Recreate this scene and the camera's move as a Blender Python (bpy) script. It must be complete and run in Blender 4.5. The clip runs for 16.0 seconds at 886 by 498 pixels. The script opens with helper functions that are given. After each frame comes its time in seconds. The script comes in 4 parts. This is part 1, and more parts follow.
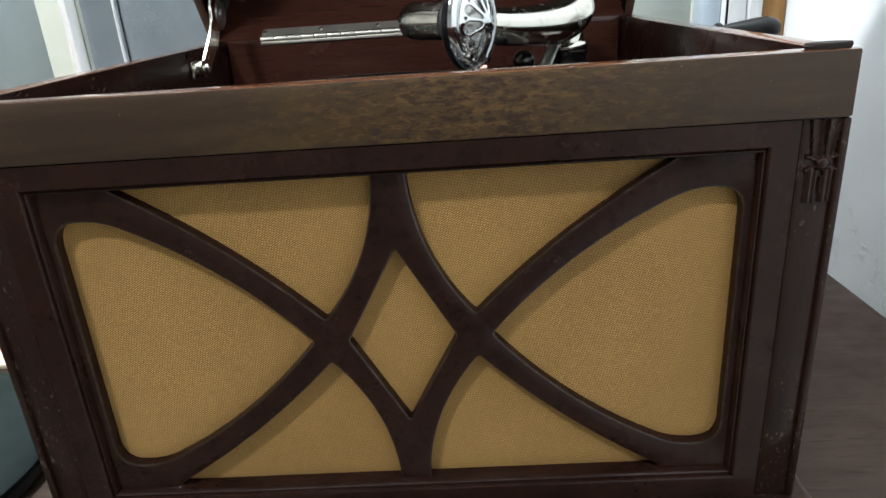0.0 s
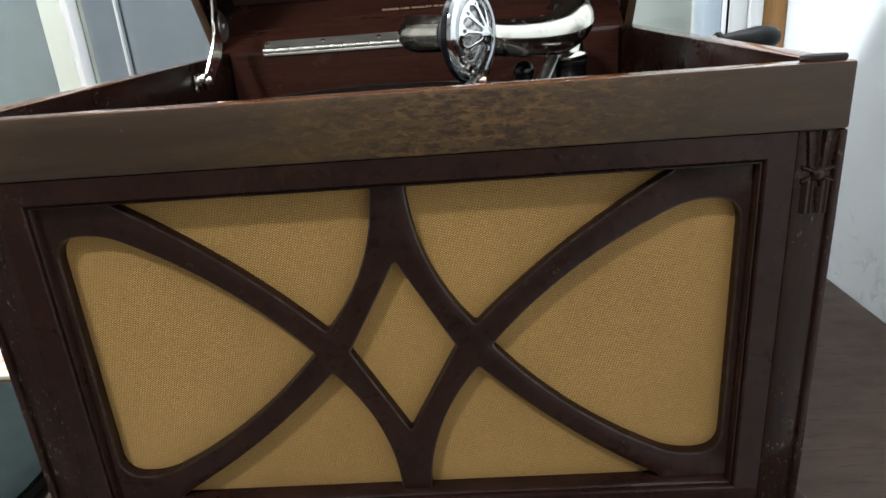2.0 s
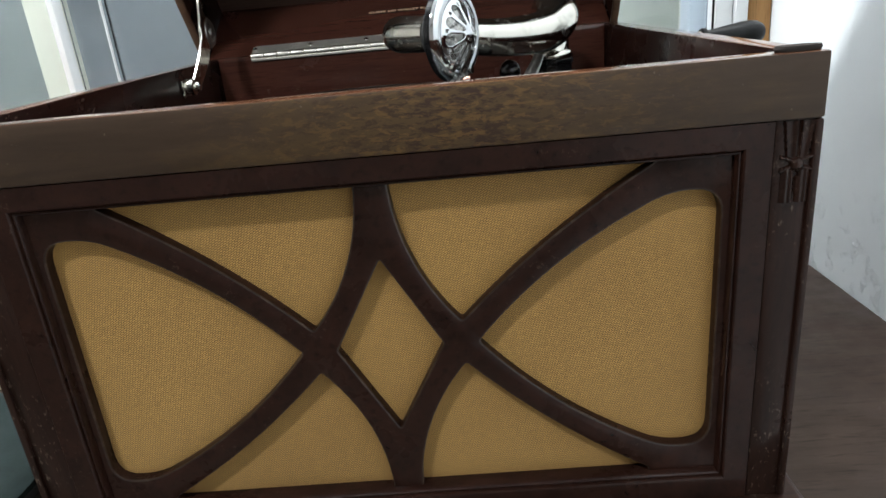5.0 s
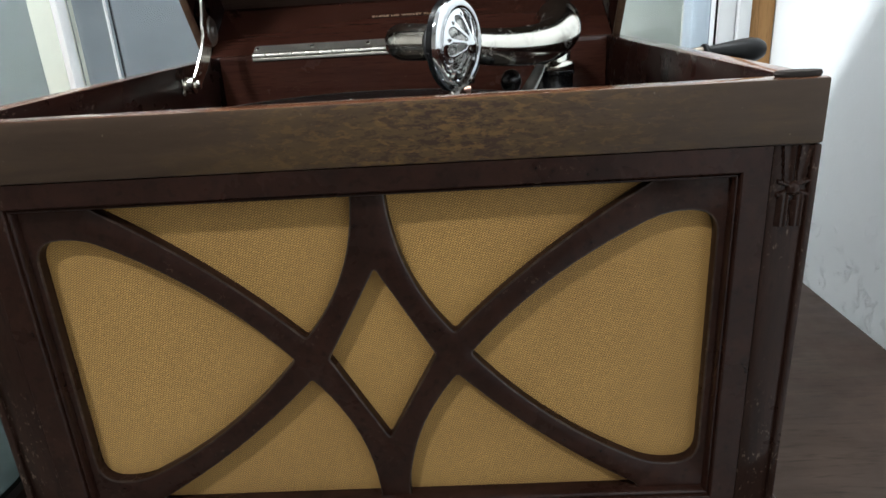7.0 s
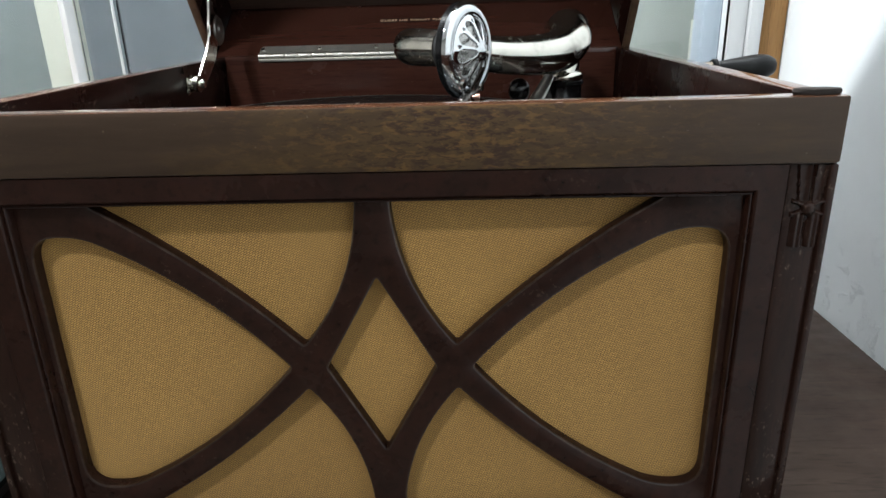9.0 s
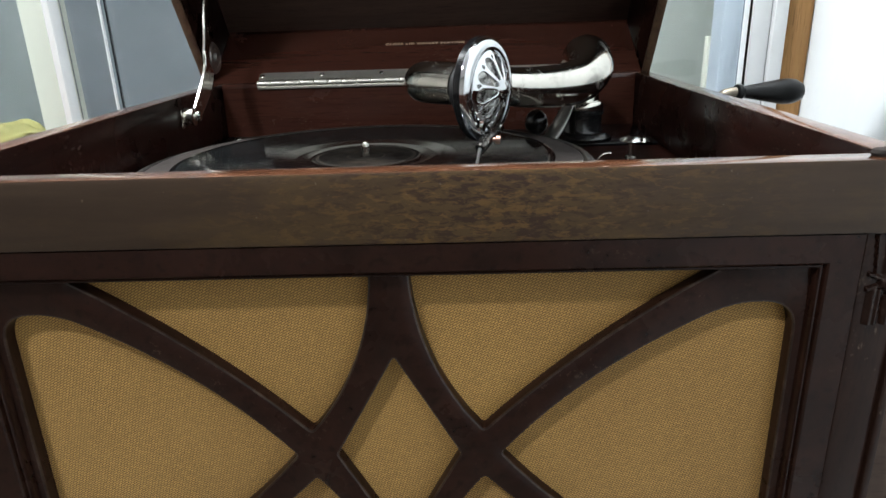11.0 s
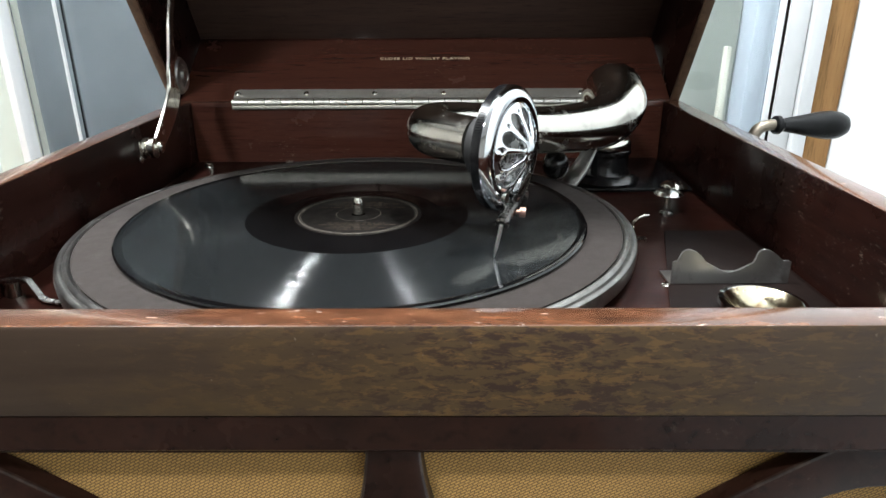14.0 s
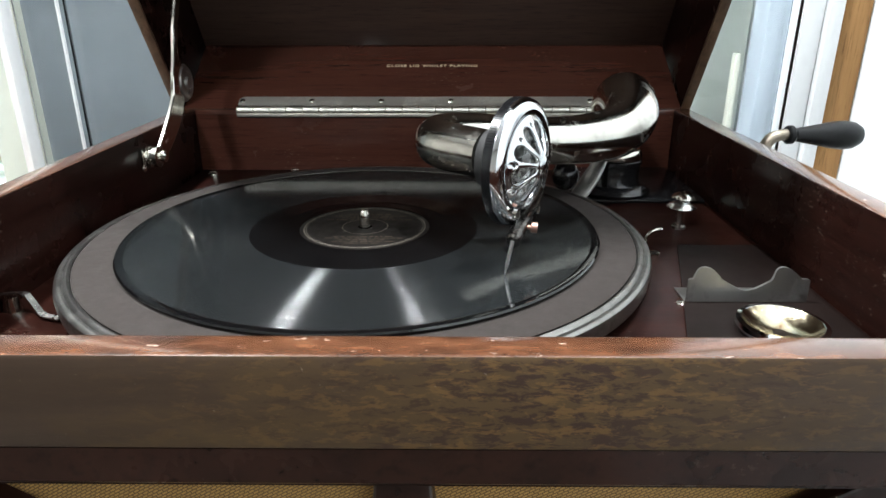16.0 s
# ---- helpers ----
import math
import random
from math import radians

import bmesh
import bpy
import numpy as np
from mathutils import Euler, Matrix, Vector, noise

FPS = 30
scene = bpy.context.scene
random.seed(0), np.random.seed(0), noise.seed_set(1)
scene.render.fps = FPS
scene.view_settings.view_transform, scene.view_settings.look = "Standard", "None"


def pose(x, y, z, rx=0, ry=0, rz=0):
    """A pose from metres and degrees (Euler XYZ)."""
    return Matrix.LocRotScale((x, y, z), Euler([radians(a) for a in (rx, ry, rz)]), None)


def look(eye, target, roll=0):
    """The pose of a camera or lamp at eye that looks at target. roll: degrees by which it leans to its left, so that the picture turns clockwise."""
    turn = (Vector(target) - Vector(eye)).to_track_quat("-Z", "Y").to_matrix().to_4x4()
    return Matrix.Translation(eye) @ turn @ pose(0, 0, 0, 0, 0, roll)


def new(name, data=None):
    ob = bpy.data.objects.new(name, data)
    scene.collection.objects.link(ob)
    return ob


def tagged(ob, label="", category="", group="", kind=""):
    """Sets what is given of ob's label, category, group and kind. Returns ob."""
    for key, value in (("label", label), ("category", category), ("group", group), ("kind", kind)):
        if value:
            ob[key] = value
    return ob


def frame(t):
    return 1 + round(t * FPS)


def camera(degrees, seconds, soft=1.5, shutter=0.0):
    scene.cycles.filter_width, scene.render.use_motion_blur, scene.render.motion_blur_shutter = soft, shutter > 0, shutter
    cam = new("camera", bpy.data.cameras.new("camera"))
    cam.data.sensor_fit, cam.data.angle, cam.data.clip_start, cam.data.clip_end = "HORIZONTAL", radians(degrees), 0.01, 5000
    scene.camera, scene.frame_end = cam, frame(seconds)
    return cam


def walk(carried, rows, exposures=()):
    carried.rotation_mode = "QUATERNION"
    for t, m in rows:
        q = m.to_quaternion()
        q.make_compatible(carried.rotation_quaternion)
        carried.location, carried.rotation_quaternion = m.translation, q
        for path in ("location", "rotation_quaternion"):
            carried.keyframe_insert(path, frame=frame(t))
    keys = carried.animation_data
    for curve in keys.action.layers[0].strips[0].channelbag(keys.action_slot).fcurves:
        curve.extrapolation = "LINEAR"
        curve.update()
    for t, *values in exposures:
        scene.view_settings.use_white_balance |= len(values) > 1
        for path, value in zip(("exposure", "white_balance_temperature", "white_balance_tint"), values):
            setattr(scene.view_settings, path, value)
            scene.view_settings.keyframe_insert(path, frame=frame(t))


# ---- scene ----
cam = camera(67.4, 16.0)
METRES, EYE, TILT, LEAN, TURN = 0.18, 1.01, 0.0, 0.0, -0.5
PATH = [
    (0, (0.038, -0.308, 1.062), (-0.044, 1.553, 0.336), -4.0),
    (0.5, (0.042, -0.31, 1.063), (-0.047, 1.553, 0.341), -4.5),
    (1, (0.043, -0.311, 1.064), (-0.048, 1.554, 0.346), -4.5),
    (1.5, (0.041, -0.311, 1.065), (-0.054, 1.555, 0.352), -4.4),
    (2, (0.041, -0.309, 1.065), (-0.054, 1.56, 0.359), -4.4),
    (2.5, (0.04, -0.308, 1.062), (-0.057, 1.563, 0.36), -4.5),
    (3, (0.042, -0.309, 1.061), (-0.057, 1.561, 0.36), -4.7),
    (3.5, (0.044, -0.309, 1.062), (-0.055, 1.56, 0.358), -5.0),
    (4, (0.046, -0.31, 1.062), (-0.051, 1.561, 0.36), -5.3),
    (6.5, (0.048, -0.313, 1.062), (-0.027, 1.562, 0.37), -5.4),
    (7, (0.048, -0.31, 1.067), (-0.026, 1.564, 0.373), -3.5),
    (7.5, (0.045, -0.305, 1.068), (-0.022, 1.574, 0.387), -2.3),
    (8, (0.045, -0.304, 1.065), (-0.021, 1.577, 0.389), -1.6),
    (10.5, (0.039, -0.281, 1.076), (-0.033, 1.6, 0.401), -1.7),
    (11, (0.032, -0.257, 1.083), (-0.031, 1.629, 0.421), -1.9),
    (11.5, (0.023, -0.233, 1.091), (-0.034, 1.655, 0.435), -1.7),
    (12, (0.012, -0.21, 1.099), (-0.035, 1.678, 0.44), -1.3),
    (12.5, (0.008, -0.195, 1.104), (-0.028, 1.682, 0.413), -0.8),
    (13, (0.01, -0.183, 1.105), (-0.015, 1.685, 0.391), -0.4),
    (13.5, (0.011, -0.173, 1.111), (-0.006, 1.693, 0.392), 0.0),
    (14, (0.017, -0.168, 1.112), (0.004, 1.698, 0.392), -0.3),
    (14.5, (0.016, -0.162, 1.114), (0.005, 1.704, 0.395), 0.1),
    (15, (0.014, -0.16, 1.114), (-0.001, 1.707, 0.396), 0.2),
    (15.5, (0.015, -0.16, 1.113), (-0.003, 1.708, 0.397), -0.0),
    (16, (0.014, -0.158, 1.115), (-0.008, 1.711, 0.402), -0.1),
]
walk(cam, [(t, look(eye, target, roll)) for t, eye, target, roll in PATH],
     [(0, -0.08), (4, -0.08), (8, -0.13), (11, -0.2), (12, -0.17), (13, 0.06), (14, 0.17), (16, 0.17)])

# ---- world and lamps ----
world = bpy.data.worlds.new("room_dark")
world.use_nodes = True
world.node_tree.nodes["Background"].inputs[0].default_value = (0.55, 0.62, 0.7, 1)
world.node_tree.nodes["Background"].inputs[1].default_value = 0.03
scene.world = world
scene.view_settings.exposure = 0.0


def ceiling_lamp(x, y, z, size_x, size_y, watts, colour):
    data = bpy.data.lights.new("ceiling_lamp_light", "AREA")
    data.shape, data.size, data.size_y, data.energy, data.color = "RECTANGLE", size_x, size_y, watts, colour
    ob = new("ceiling_lamp_light", data)
    ob.matrix_world = pose(x, y, z)
    return ob


LAMPS = [(-0.60, -1.00, 2.50, 0.22, 0.12, 28.0), (-0.64, 0.20, 2.52, 0.10, 0.10, 64.0), (0.33, 0.12, 2.52, 0.06, 0.06, 24.0)]
for lx, ly, lz, sx, sy, watts in LAMPS:
    ceiling_lamp(lx, ly, lz, sx, sy, watts, (0.94, 0.98, 1.0))


# ---- materials ----
def material(name):
    m = bpy.data.materials.new(name)
    m.use_nodes = True
    nt = m.node_tree
    return m, nt, nt.nodes["Principled BSDF"]


def node(nt, kind, **values):
    n = nt.nodes.new(kind)
    for key, value in values.items():
        n.inputs[key].default_value = value
    return n


def ramp(nt, source, stops):
    r = nt.nodes.new("ShaderNodeValToRGB")
    while len(r.color_ramp.elements) < len(stops):
        r.color_ramp.elements.new(0.5)
    for e, (at, col) in zip(r.color_ramp.elements, stops):
        e.position, e.color = at, (*col, 1)
    nt.links.new(source, r.inputs[0])
    return r.outputs[0]


def coords(nt, scale=(1, 1, 1), turn=(0, 0, 0), place=(0, 0, 0)):
    g = nt.nodes.new("ShaderNodeTexCoord")
    mp = nt.nodes.new("ShaderNodeMapping")
    mp.inputs["Scale"].default_value = scale
    mp.inputs["Rotation"].default_value = turn
    mp.inputs["Location"].default_value = place
    nt.links.new(g.outputs["Object"], mp.inputs[0])
    return mp.outputs[0]


def noise_tex(nt, vec, scale, detail=4.0, rough=0.6, warp=0.0):
    n = node(nt, "ShaderNodeTexNoise", Scale=scale, Detail=detail, Roughness=rough, Distortion=warp)
    nt.links.new(vec, n.inputs["Vector"])
    return n.outputs["Fac"]


def mix(nt, fac, a, b, mode="MIX"):
    n = nt.nodes.new("ShaderNodeMix")
    n.data_type, n.blend_type = "RGBA", mode
    for sock, v in ((0, fac), (6, a), (7, b)):
        if hasattr(v, "links"):
            nt.links.new(v, n.inputs[sock])
        else:
            n.inputs[sock].default_value = v if sock == 0 else (*v, 1)
    return n.outputs[2]


def maths(nt, op, a, b=0.0):
    n = nt.nodes.new("ShaderNodeMath")
    n.operation, n.use_clamp = op, False
    for i, v in enumerate((a, b)):
        if hasattr(v, "links"):
            nt.links.new(v, n.inputs[i])
        else:
            n.inputs[i].default_value = v
    return n.outputs[0]


def bump(nt, bsdf, height, strength, distance):
    b = node(nt, "ShaderNodeBump", Strength=strength, Distance=distance)
    nt.links.new(height, b.inputs["Height"])
    nt.links.new(b.outputs[0], bsdf.inputs["Normal"])


def varnished_wood(name, dark, light, grain=(6, 90, 90), rough=0.28, scuffs=0.35, turn=(0, 0, 0), coat=0.3, haze=0.1, gleam=0.07):
    """Mahogany under old varnish: long streaks, pores, dull handled patches and pale scuffs."""
    m, nt, p = material(name)
    v = coords(nt, grain, turn)
    plain = coords(nt)
    streak = noise_tex(nt, v, 1.6, 6, 0.65, 0.4)
    pores = noise_tex(nt, v, 9.0, 2, 0.5)
    cloud = noise_tex(nt, plain, 14.0, 5, 0.6)
    col = ramp(nt, streak, [(0.25, dark), (0.75, light)])
    col = mix(nt, ramp(nt, pores, [(0.55, (0, 0, 0)), (0.75, (0.6, 0.6, 0.6))]), col, tuple(c * 0.45 for c in dark))
    nicks = ramp(nt, noise_tex(nt, coords(nt, tuple(0.5 * g + 25 for g in grain)), 9.0, 5, 0.65), [(0.60, (0, 0, 0)), (0.67, (1, 1, 1))])
    where = ramp(nt, noise_tex(nt, plain, 22.0, 3), [(0.50, (0, 0, 0)), (0.66, (1, 1, 1))])
    fac = maths(nt, "MULTIPLY", maths(nt, "MULTIPLY", nicks, where), scuffs)
    col = mix(nt, fac, col, (0.22, 0.17, 0.13))
    nt.links.new(col, p.inputs["Base Color"])
    rg = ramp(nt, cloud, [(0.3, (rough * 0.7,) * 3), (0.75, (min(1, rough * 1.6),) * 3)])
    nt.links.new(rg, p.inputs["Roughness"])
    p.inputs["Specular IOR Level"].default_value = haze
    p.inputs["Coat Weight"].default_value = coat
    p.inputs["Coat Roughness"].default_value = gleam
    bump(nt, p, maths(nt, "ADD", streak, maths(nt, "MULTIPLY", cloud, 0.6)), 0.12, 0.0006)
    return m


LID_EDGE = varnished_wood("lid_edge_mahogany", (0.06, 0.035, 0.022), (0.13, 0.08, 0.05), grain=(60, 8, 60), rough=0.4, scuffs=0.2, coat=0.1)
MAHOGANY = varnished_wood("dark_mahogany", (0.011, 0.0049, 0.0035), (0.028, 0.0126, 0.0087), rough=0.3, coat=0.55)
MAHOGANY_UP = varnished_wood("dark_mahogany_upright", (0.011, 0.0049, 0.0035), (0.027, 0.0120, 0.0083), grain=(70, 90, 9), rough=0.3, scuffs=0.55, coat=0.26, haze=0.08)
MAHOGANY_FRET = varnished_wood("fretwork_mahogany", (0.010, 0.0040, 0.0028), (0.028, 0.0110, 0.0074), grain=(28, 60, 28), rough=0.28, scuffs=0.14, coat=0.26, haze=0.08)
LINING = varnished_wood("lid_lining_mahogany", (0.052, 0.0320, 0.0250), (0.090, 0.0550, 0.0425), rough=0.4, scuffs=0.1, coat=0.1, haze=0.15)
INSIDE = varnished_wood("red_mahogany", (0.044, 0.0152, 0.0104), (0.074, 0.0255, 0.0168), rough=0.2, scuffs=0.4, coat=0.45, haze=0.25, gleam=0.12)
# the board's share of the lid's shade is put into this darker colour
BOARD = varnished_wood("motor_board_mahogany_shaded", (0.007, 0.0024, 0.0018), (0.019, 0.0057, 0.0038), rough=0.35, scuffs=0.3, coat=0.18, haze=0.04, gleam=0.16)
# same red mahogany for inner sides, with their shade put into the colour
INSIDE_SIDE_SHADED = varnished_wood("red_mahogany_side_shaded", (0.006, 0.0023, 0.0018), (0.017, 0.0058, 0.0042), grain=(90, 6, 90), rough=0.25, scuffs=0.3, coat=0.22, haze=0.08, gleam=0.16)


def worn_rail_material():
    """The front rail: brown varnish rubbed through to yellow wood round the middle."""
    m, nt, p = material("worn_rail")
    v, plain = coords(nt, (5, 80, 60)), coords(nt)
    streak = noise_tex(nt, v, 1.5, 6, 0.65, 0.3)
    col = ramp(nt, streak, [(0.25, (0.033, 0.0212, 0.0148)), (0.75, (0.060, 0.0390, 0.0260))])
    sep = nt.nodes.new("ShaderNodeSeparateXYZ")
    nt.links.new(plain, sep.inputs[0])
    # the rubbed stretch fades out to both ends of the rail
    off = maths(nt, "ABSOLUTE", maths(nt, "SUBTRACT", sep.outputs[0], 0.042))
    near = ramp(nt, maths(nt, "MULTIPLY", off, 6.5), [(0.10, (1, 1, 1)), (0.85, (0, 0, 0))])
    cloud = noise_tex(nt, coords(nt, (9, 30, 30), place=(7, 2, 4)), 2.2, 6, 0.65)
    film = ramp(nt, maths(nt, "ADD", maths(nt, "MULTIPLY", near, 0.30), cloud), [(0.52, (0, 0, 0)), (0.80, (1, 1, 1))])
    col = mix(nt, maths(nt, "MULTIPLY", film, 0.6), col, (0.092, 0.0560, 0.0225))
    # dark varnish islands left standing, with crisp edges
    island = noise_tex(nt, coords(nt, (30, 80, 88), place=(3, 1, 2)), 4.4, 9, 0.7, 0.5)
    left = ramp(nt, maths(nt, "ADD", maths(nt, "MULTIPLY", near, 0.10), island), [(0.59, (0, 0, 0)), (0.63, (1, 1, 1))])
    col = mix(nt, maths(nt, "MULTIPLY", maths(nt, "MULTIPLY", left, near), 0.85), col, (0.033, 0.0178, 0.0155))
    speck = ramp(nt, noise_tex(nt, coords(nt, (24, 60, 76), place=(1, 5, 2)), 4.2, 9, 0.72, 0.4), [(0.52, (0, 0, 0)), (0.57, (1, 1, 1))])
    col = mix(nt, maths(nt, "MULTIPLY", maths(nt, "MULTIPLY", speck, near), 0.75), col, (0.126, 0.071, 0.0260))
    nick = ramp(nt, noise_tex(nt, coords(nt, (90, 90, 70)), 5.0, 3, 0.6), [(0.72, (0, 0, 0)), (0.75, (1, 1, 1))])
    col = mix(nt, maths(nt, "MULTIPLY", nick, 0.5), col, (0.20, 0.16, 0.13))
    nt.links.new(col, p.inputs["Base Color"])
    nt.links.new(ramp(nt, film, [(0.0, (0.36,) * 3), (1.0, (0.55,) * 3)]), p.inputs["Roughness"])
    p.inputs["Specular IOR Level"].default_value = 0.14
    p.inputs["Coat Weight"].default_value = 0.08
    p.inputs["Coat Roughness"].default_value = 0.3
    bump(nt, p, maths(nt, "ADD", streak, left), 0.15, 0.0005)
    return m


WORN_RAIL = worn_rail_material()


def rim_material():
    """The rim's narrow top face: red-brown, chipped, glossy."""
    m, nt, p = material("rim_top")
    v = coords(nt, (30, 90, 90))
    col = ramp(nt, noise_tex(nt, v, 1.8, 6, 0.7), [(0.3, (0.028, 0.012, 0.007)), (0.55, (0.085, 0.033, 0.016)), (0.8, (0.19, 0.085, 0.042))])
    chips = ramp(nt, noise_tex(nt, coords(nt, (60, 140, 140)), 3.0, 4, 0.6), [(0.66, (0, 0, 0)), (0.72, (1, 1, 1))])
    nt.links.new(mix(nt, maths(nt, "MULTIPLY", chips, 0.7), col, (0.42, 0.33, 0.27)), p.inputs["Base Color"])
    p.inputs["Roughness"].default_value = 0.2
    p.inputs["Coat Weight"].default_value = 0.6
    p.inputs["Coat Roughness"].default_value = 0.1
    bump(nt, p, noise_tex(nt, coords(nt), 120.0, 4), 0.25, 0.0006)
    return m


RIM_TOP = rim_material()


def worn_edge_material():
    """Rounded edges of the fretwork: polished by hands, varnish broken, pale wood in places."""
    m, nt, p = material("worn_edge")
    wear = ramp(nt, noise_tex(nt, coords(nt), 140.0, 6, 0.7), [(0.46, (0, 0, 0)), (0.66, (1, 1, 1))])
    nt.links.new(mix(nt, maths(nt, "MULTIPLY", wear, 0.4), (0.014, 0.0065, 0.0048), (0.09, 0.062, 0.044)), p.inputs["Base Color"])
    p.inputs["Roughness"].default_value = 0.3
    p.inputs["Specular IOR Level"].default_value = 0.25
    p.inputs["Coat Weight"].default_value = 0.6
    p.inputs["Coat Roughness"].default_value = 0.16
    bump(nt, p, noise_tex(nt, coords(nt), 260.0, 4), 0.3, 0.0004)
    return m


WORN_EDGE = worn_edge_material()


def cloth_material():
    """Golden woven grille cloth: short slanted threads in rows."""
    m, nt, p = material("gold_weave")
    v = coords(nt, (1, 1, 1), (radians(90), 0, 0))
    br = node(nt, "ShaderNodeTexBrick", Scale=1.0)
    br.inputs["Color1"].default_value = (0.555, 0.312, 0.083, 1)
    br.inputs["Color2"].default_value = (0.440, 0.247, 0.065, 1)
    br.inputs["Mortar"].default_value = (0.170, 0.094, 0.024, 1)
    br.inputs["Mortar Size"].default_value = 0.00027
    br.inputs["Mortar Smooth"].default_value = 0.5
    br.inputs["Brick Width"].default_value = 0.0021
    br.inputs["Row Height"].default_value = 0.00100
    br.offset = 0.5
    skew = nt.nodes.new("ShaderNodeMapping")
    skew.inputs["Rotation"].default_value = (0, 0, radians(30))
    nt.links.new(v, skew.inputs[0])
    nt.links.new(skew.outputs[0], br.inputs["Vector"])
    fade = noise_tex(nt, coords(nt), 9.0, 3)
    col = mix(nt, 1.0, br.outputs["Color"], ramp(nt, fade, [(0.3, (0.84, 0.82, 0.8)), (0.7, (1, 1, 1))]), "MULTIPLY")
    nt.links.new(col, p.inputs["Base Color"])
    p.inputs["Roughness"].default_value = 0.75
    p.inputs["Sheen Weight"].default_value = 0.15
    bump(nt, p, br.outputs["Fac"], -0.22, 0.0003)
    return m


CLOTH = cloth_material()


def metal(name, colour, rough, dirt=0.3):
    m, nt, p = material(name)
    spots = ramp(nt, noise_tex(nt, coords(nt), 70.0, 6, 0.7), [(0.5, (0, 0, 0)), (0.75, (1, 1, 1))])
    nt.links.new(mix(nt, maths(nt, "MULTIPLY", spots, dirt), colour, tuple(c * 0.35 for c in colour)), p.inputs["Base Color"])
    nt.links.new(ramp(nt, spots, [(0.0, (rough,) * 3), (1.0, (rough + 0.25,) * 3)]), p.inputs["Roughness"])
    p.inputs["Metallic"].default_value = 1.0
    return m


NICKEL = metal("old_nickel", (0.70, 0.675, 0.61), 0.14, 0.55)
CHROME = metal("bright_chrome", (0.78, 0.80, 0.82), 0.06, 0.1)
DULL_NICKEL = metal("dull_nickel", (0.42, 0.41, 0.39), 0.3, 0.6)
STEEL = metal("needle_steel", (0.92, 0.92, 0.92), 0.28, 0.1)
RIM_NICKEL = metal("worn_rim_nickel", (0.25, 0.243, 0.23), 0.30, 0.6)
KNOB_NICKEL = metal("soft_nickel", (0.66, 0.65, 0.62), 0.22, 0.5)
PLATE_NICKEL = metal("grey_plate_metal", (0.34, 0.33, 0.315), 0.38, 0.7)
DARK_PLATE = metal("dark_plate_metal", (0.11, 0.102, 0.095), 0.22, 0.6)
HINGE_METAL = metal("brushed_nickel", (0.90, 0.88, 0.80), 0.42, 0.45)
WORN_STEEL = metal("worn_brown_steel", (0.34, 0.295, 0.235), 0.34, 0.6)
COPPER = metal("dull_copper", (0.50, 0.30, 0.24), 0.35, 0.4)
BRASS = metal("polished_brass", (0.60, 0.52, 0.36), 0.14, 0.3)


def plain(name, colour, rough, spread=0.15, scale=30.0, relief=0.08, depth=0.0005, coat=0.0, gloss=0.5):
    m, nt, p = material(name)
    n = noise_tex(nt, coords(nt), scale, 6, 0.65)
    nt.links.new(ramp(nt, n, [(0.25, tuple(c * (1 - spread) for c in colour)), (0.75, tuple(min(1, c * (1 + spread)) for c in colour))]), p.inputs["Base Color"])
    nt.links.new(ramp(nt, noise_tex(nt, coords(nt), scale * 0.4, 4), [(0.3, (rough * 0.8,) * 3), (0.7, (min(1, rough * 1.25),) * 3)]), p.inputs["Roughness"])
    p.inputs["Coat Weight"].default_value = coat
    p.inputs["Specular IOR Level"].default_value = gloss
    bump(nt, p, n, relief, depth)
    return m


EBONITE = plain("black_ebonite", (0.008, 0.008, 0.009), 0.22, coat=0.2)
RUBBER = plain("black_rubber", (0.012, 0.012, 0.012), 0.6)
HANDLE = plain("black_painted_wood", (0.006, 0.0062, 0.0068), 0.3, 0.4, 60, gloss=0.3)
DARK_SHEET = plain("dark_brown_sheet", (0.0058, 0.0032, 0.0026), 0.5, 0.4, 40, 0.05, gloss=0.1)
FELT = plain("brown_felt", (0.030, 0.0255, 0.0235), 0.95, 0.12, 300, 0.4, 0.0006, gloss=0.1)
WHITE_PAINT = plain("white_paint", (0.74, 0.76, 0.77), 0.4, 0.03)
CREAM_PAINT = plain("cream_paint", (0.62, 0.63, 0.52), 0.5, 0.05)
OAK = varnished_wood("orange_oak", (0.20, 0.10, 0.035), (0.36, 0.20, 0.08), grain=(70, 70, 5), rough=0.4, scuffs=0.1, coat=0.1)
TABLE_WOOD = varnished_wood("dark_walnut_top", (0.022, 0.0145, 0.0115), (0.050, 0.034, 0.026), grain=(5, 34, 34), rough=0.45, scuffs=0.15, turn=(0, 0, 0.1), coat=0.1)
CEILING_PAINT = plain("ceiling_white", (0.78, 0.79, 0.80), 0.8, 0.03)
ROOM_PAINT = plain("room_beige", (0.32, 0.31, 0.29), 0.8, 0.05, 3)
FLOOR_TILE = plain("floor_grey", (0.17, 0.15, 0.13), 0.35, 0.1, 6)
# grey-blue that stands in for the room reflected in the dark panes
GREY_BACKDROP = plain("grey_reflection_backdrop", (0.225, 0.254, 0.280), 0.55, 0.16, 6, 0.05, 0.002)
CURTAIN = plain("pale_curtain", (0.40, 0.435, 0.40), 0.8, 0.10, 5, 0.1, 0.002)
GREEN_LEATHER = plain("dark_green_leathercloth", (0.010, 0.015, 0.0145), 0.6, 0.2, 60, 0.15, 0.0006, gloss=0.04)
# copy of the pale curtain, colour darkened to offset direct lamp light
LEFT_CURTAIN_DIMMED = plain("pale_curtain_dimmed", (0.21, 0.240, 0.245), 0.8, 0.10, 5, 0.1, 0.002)
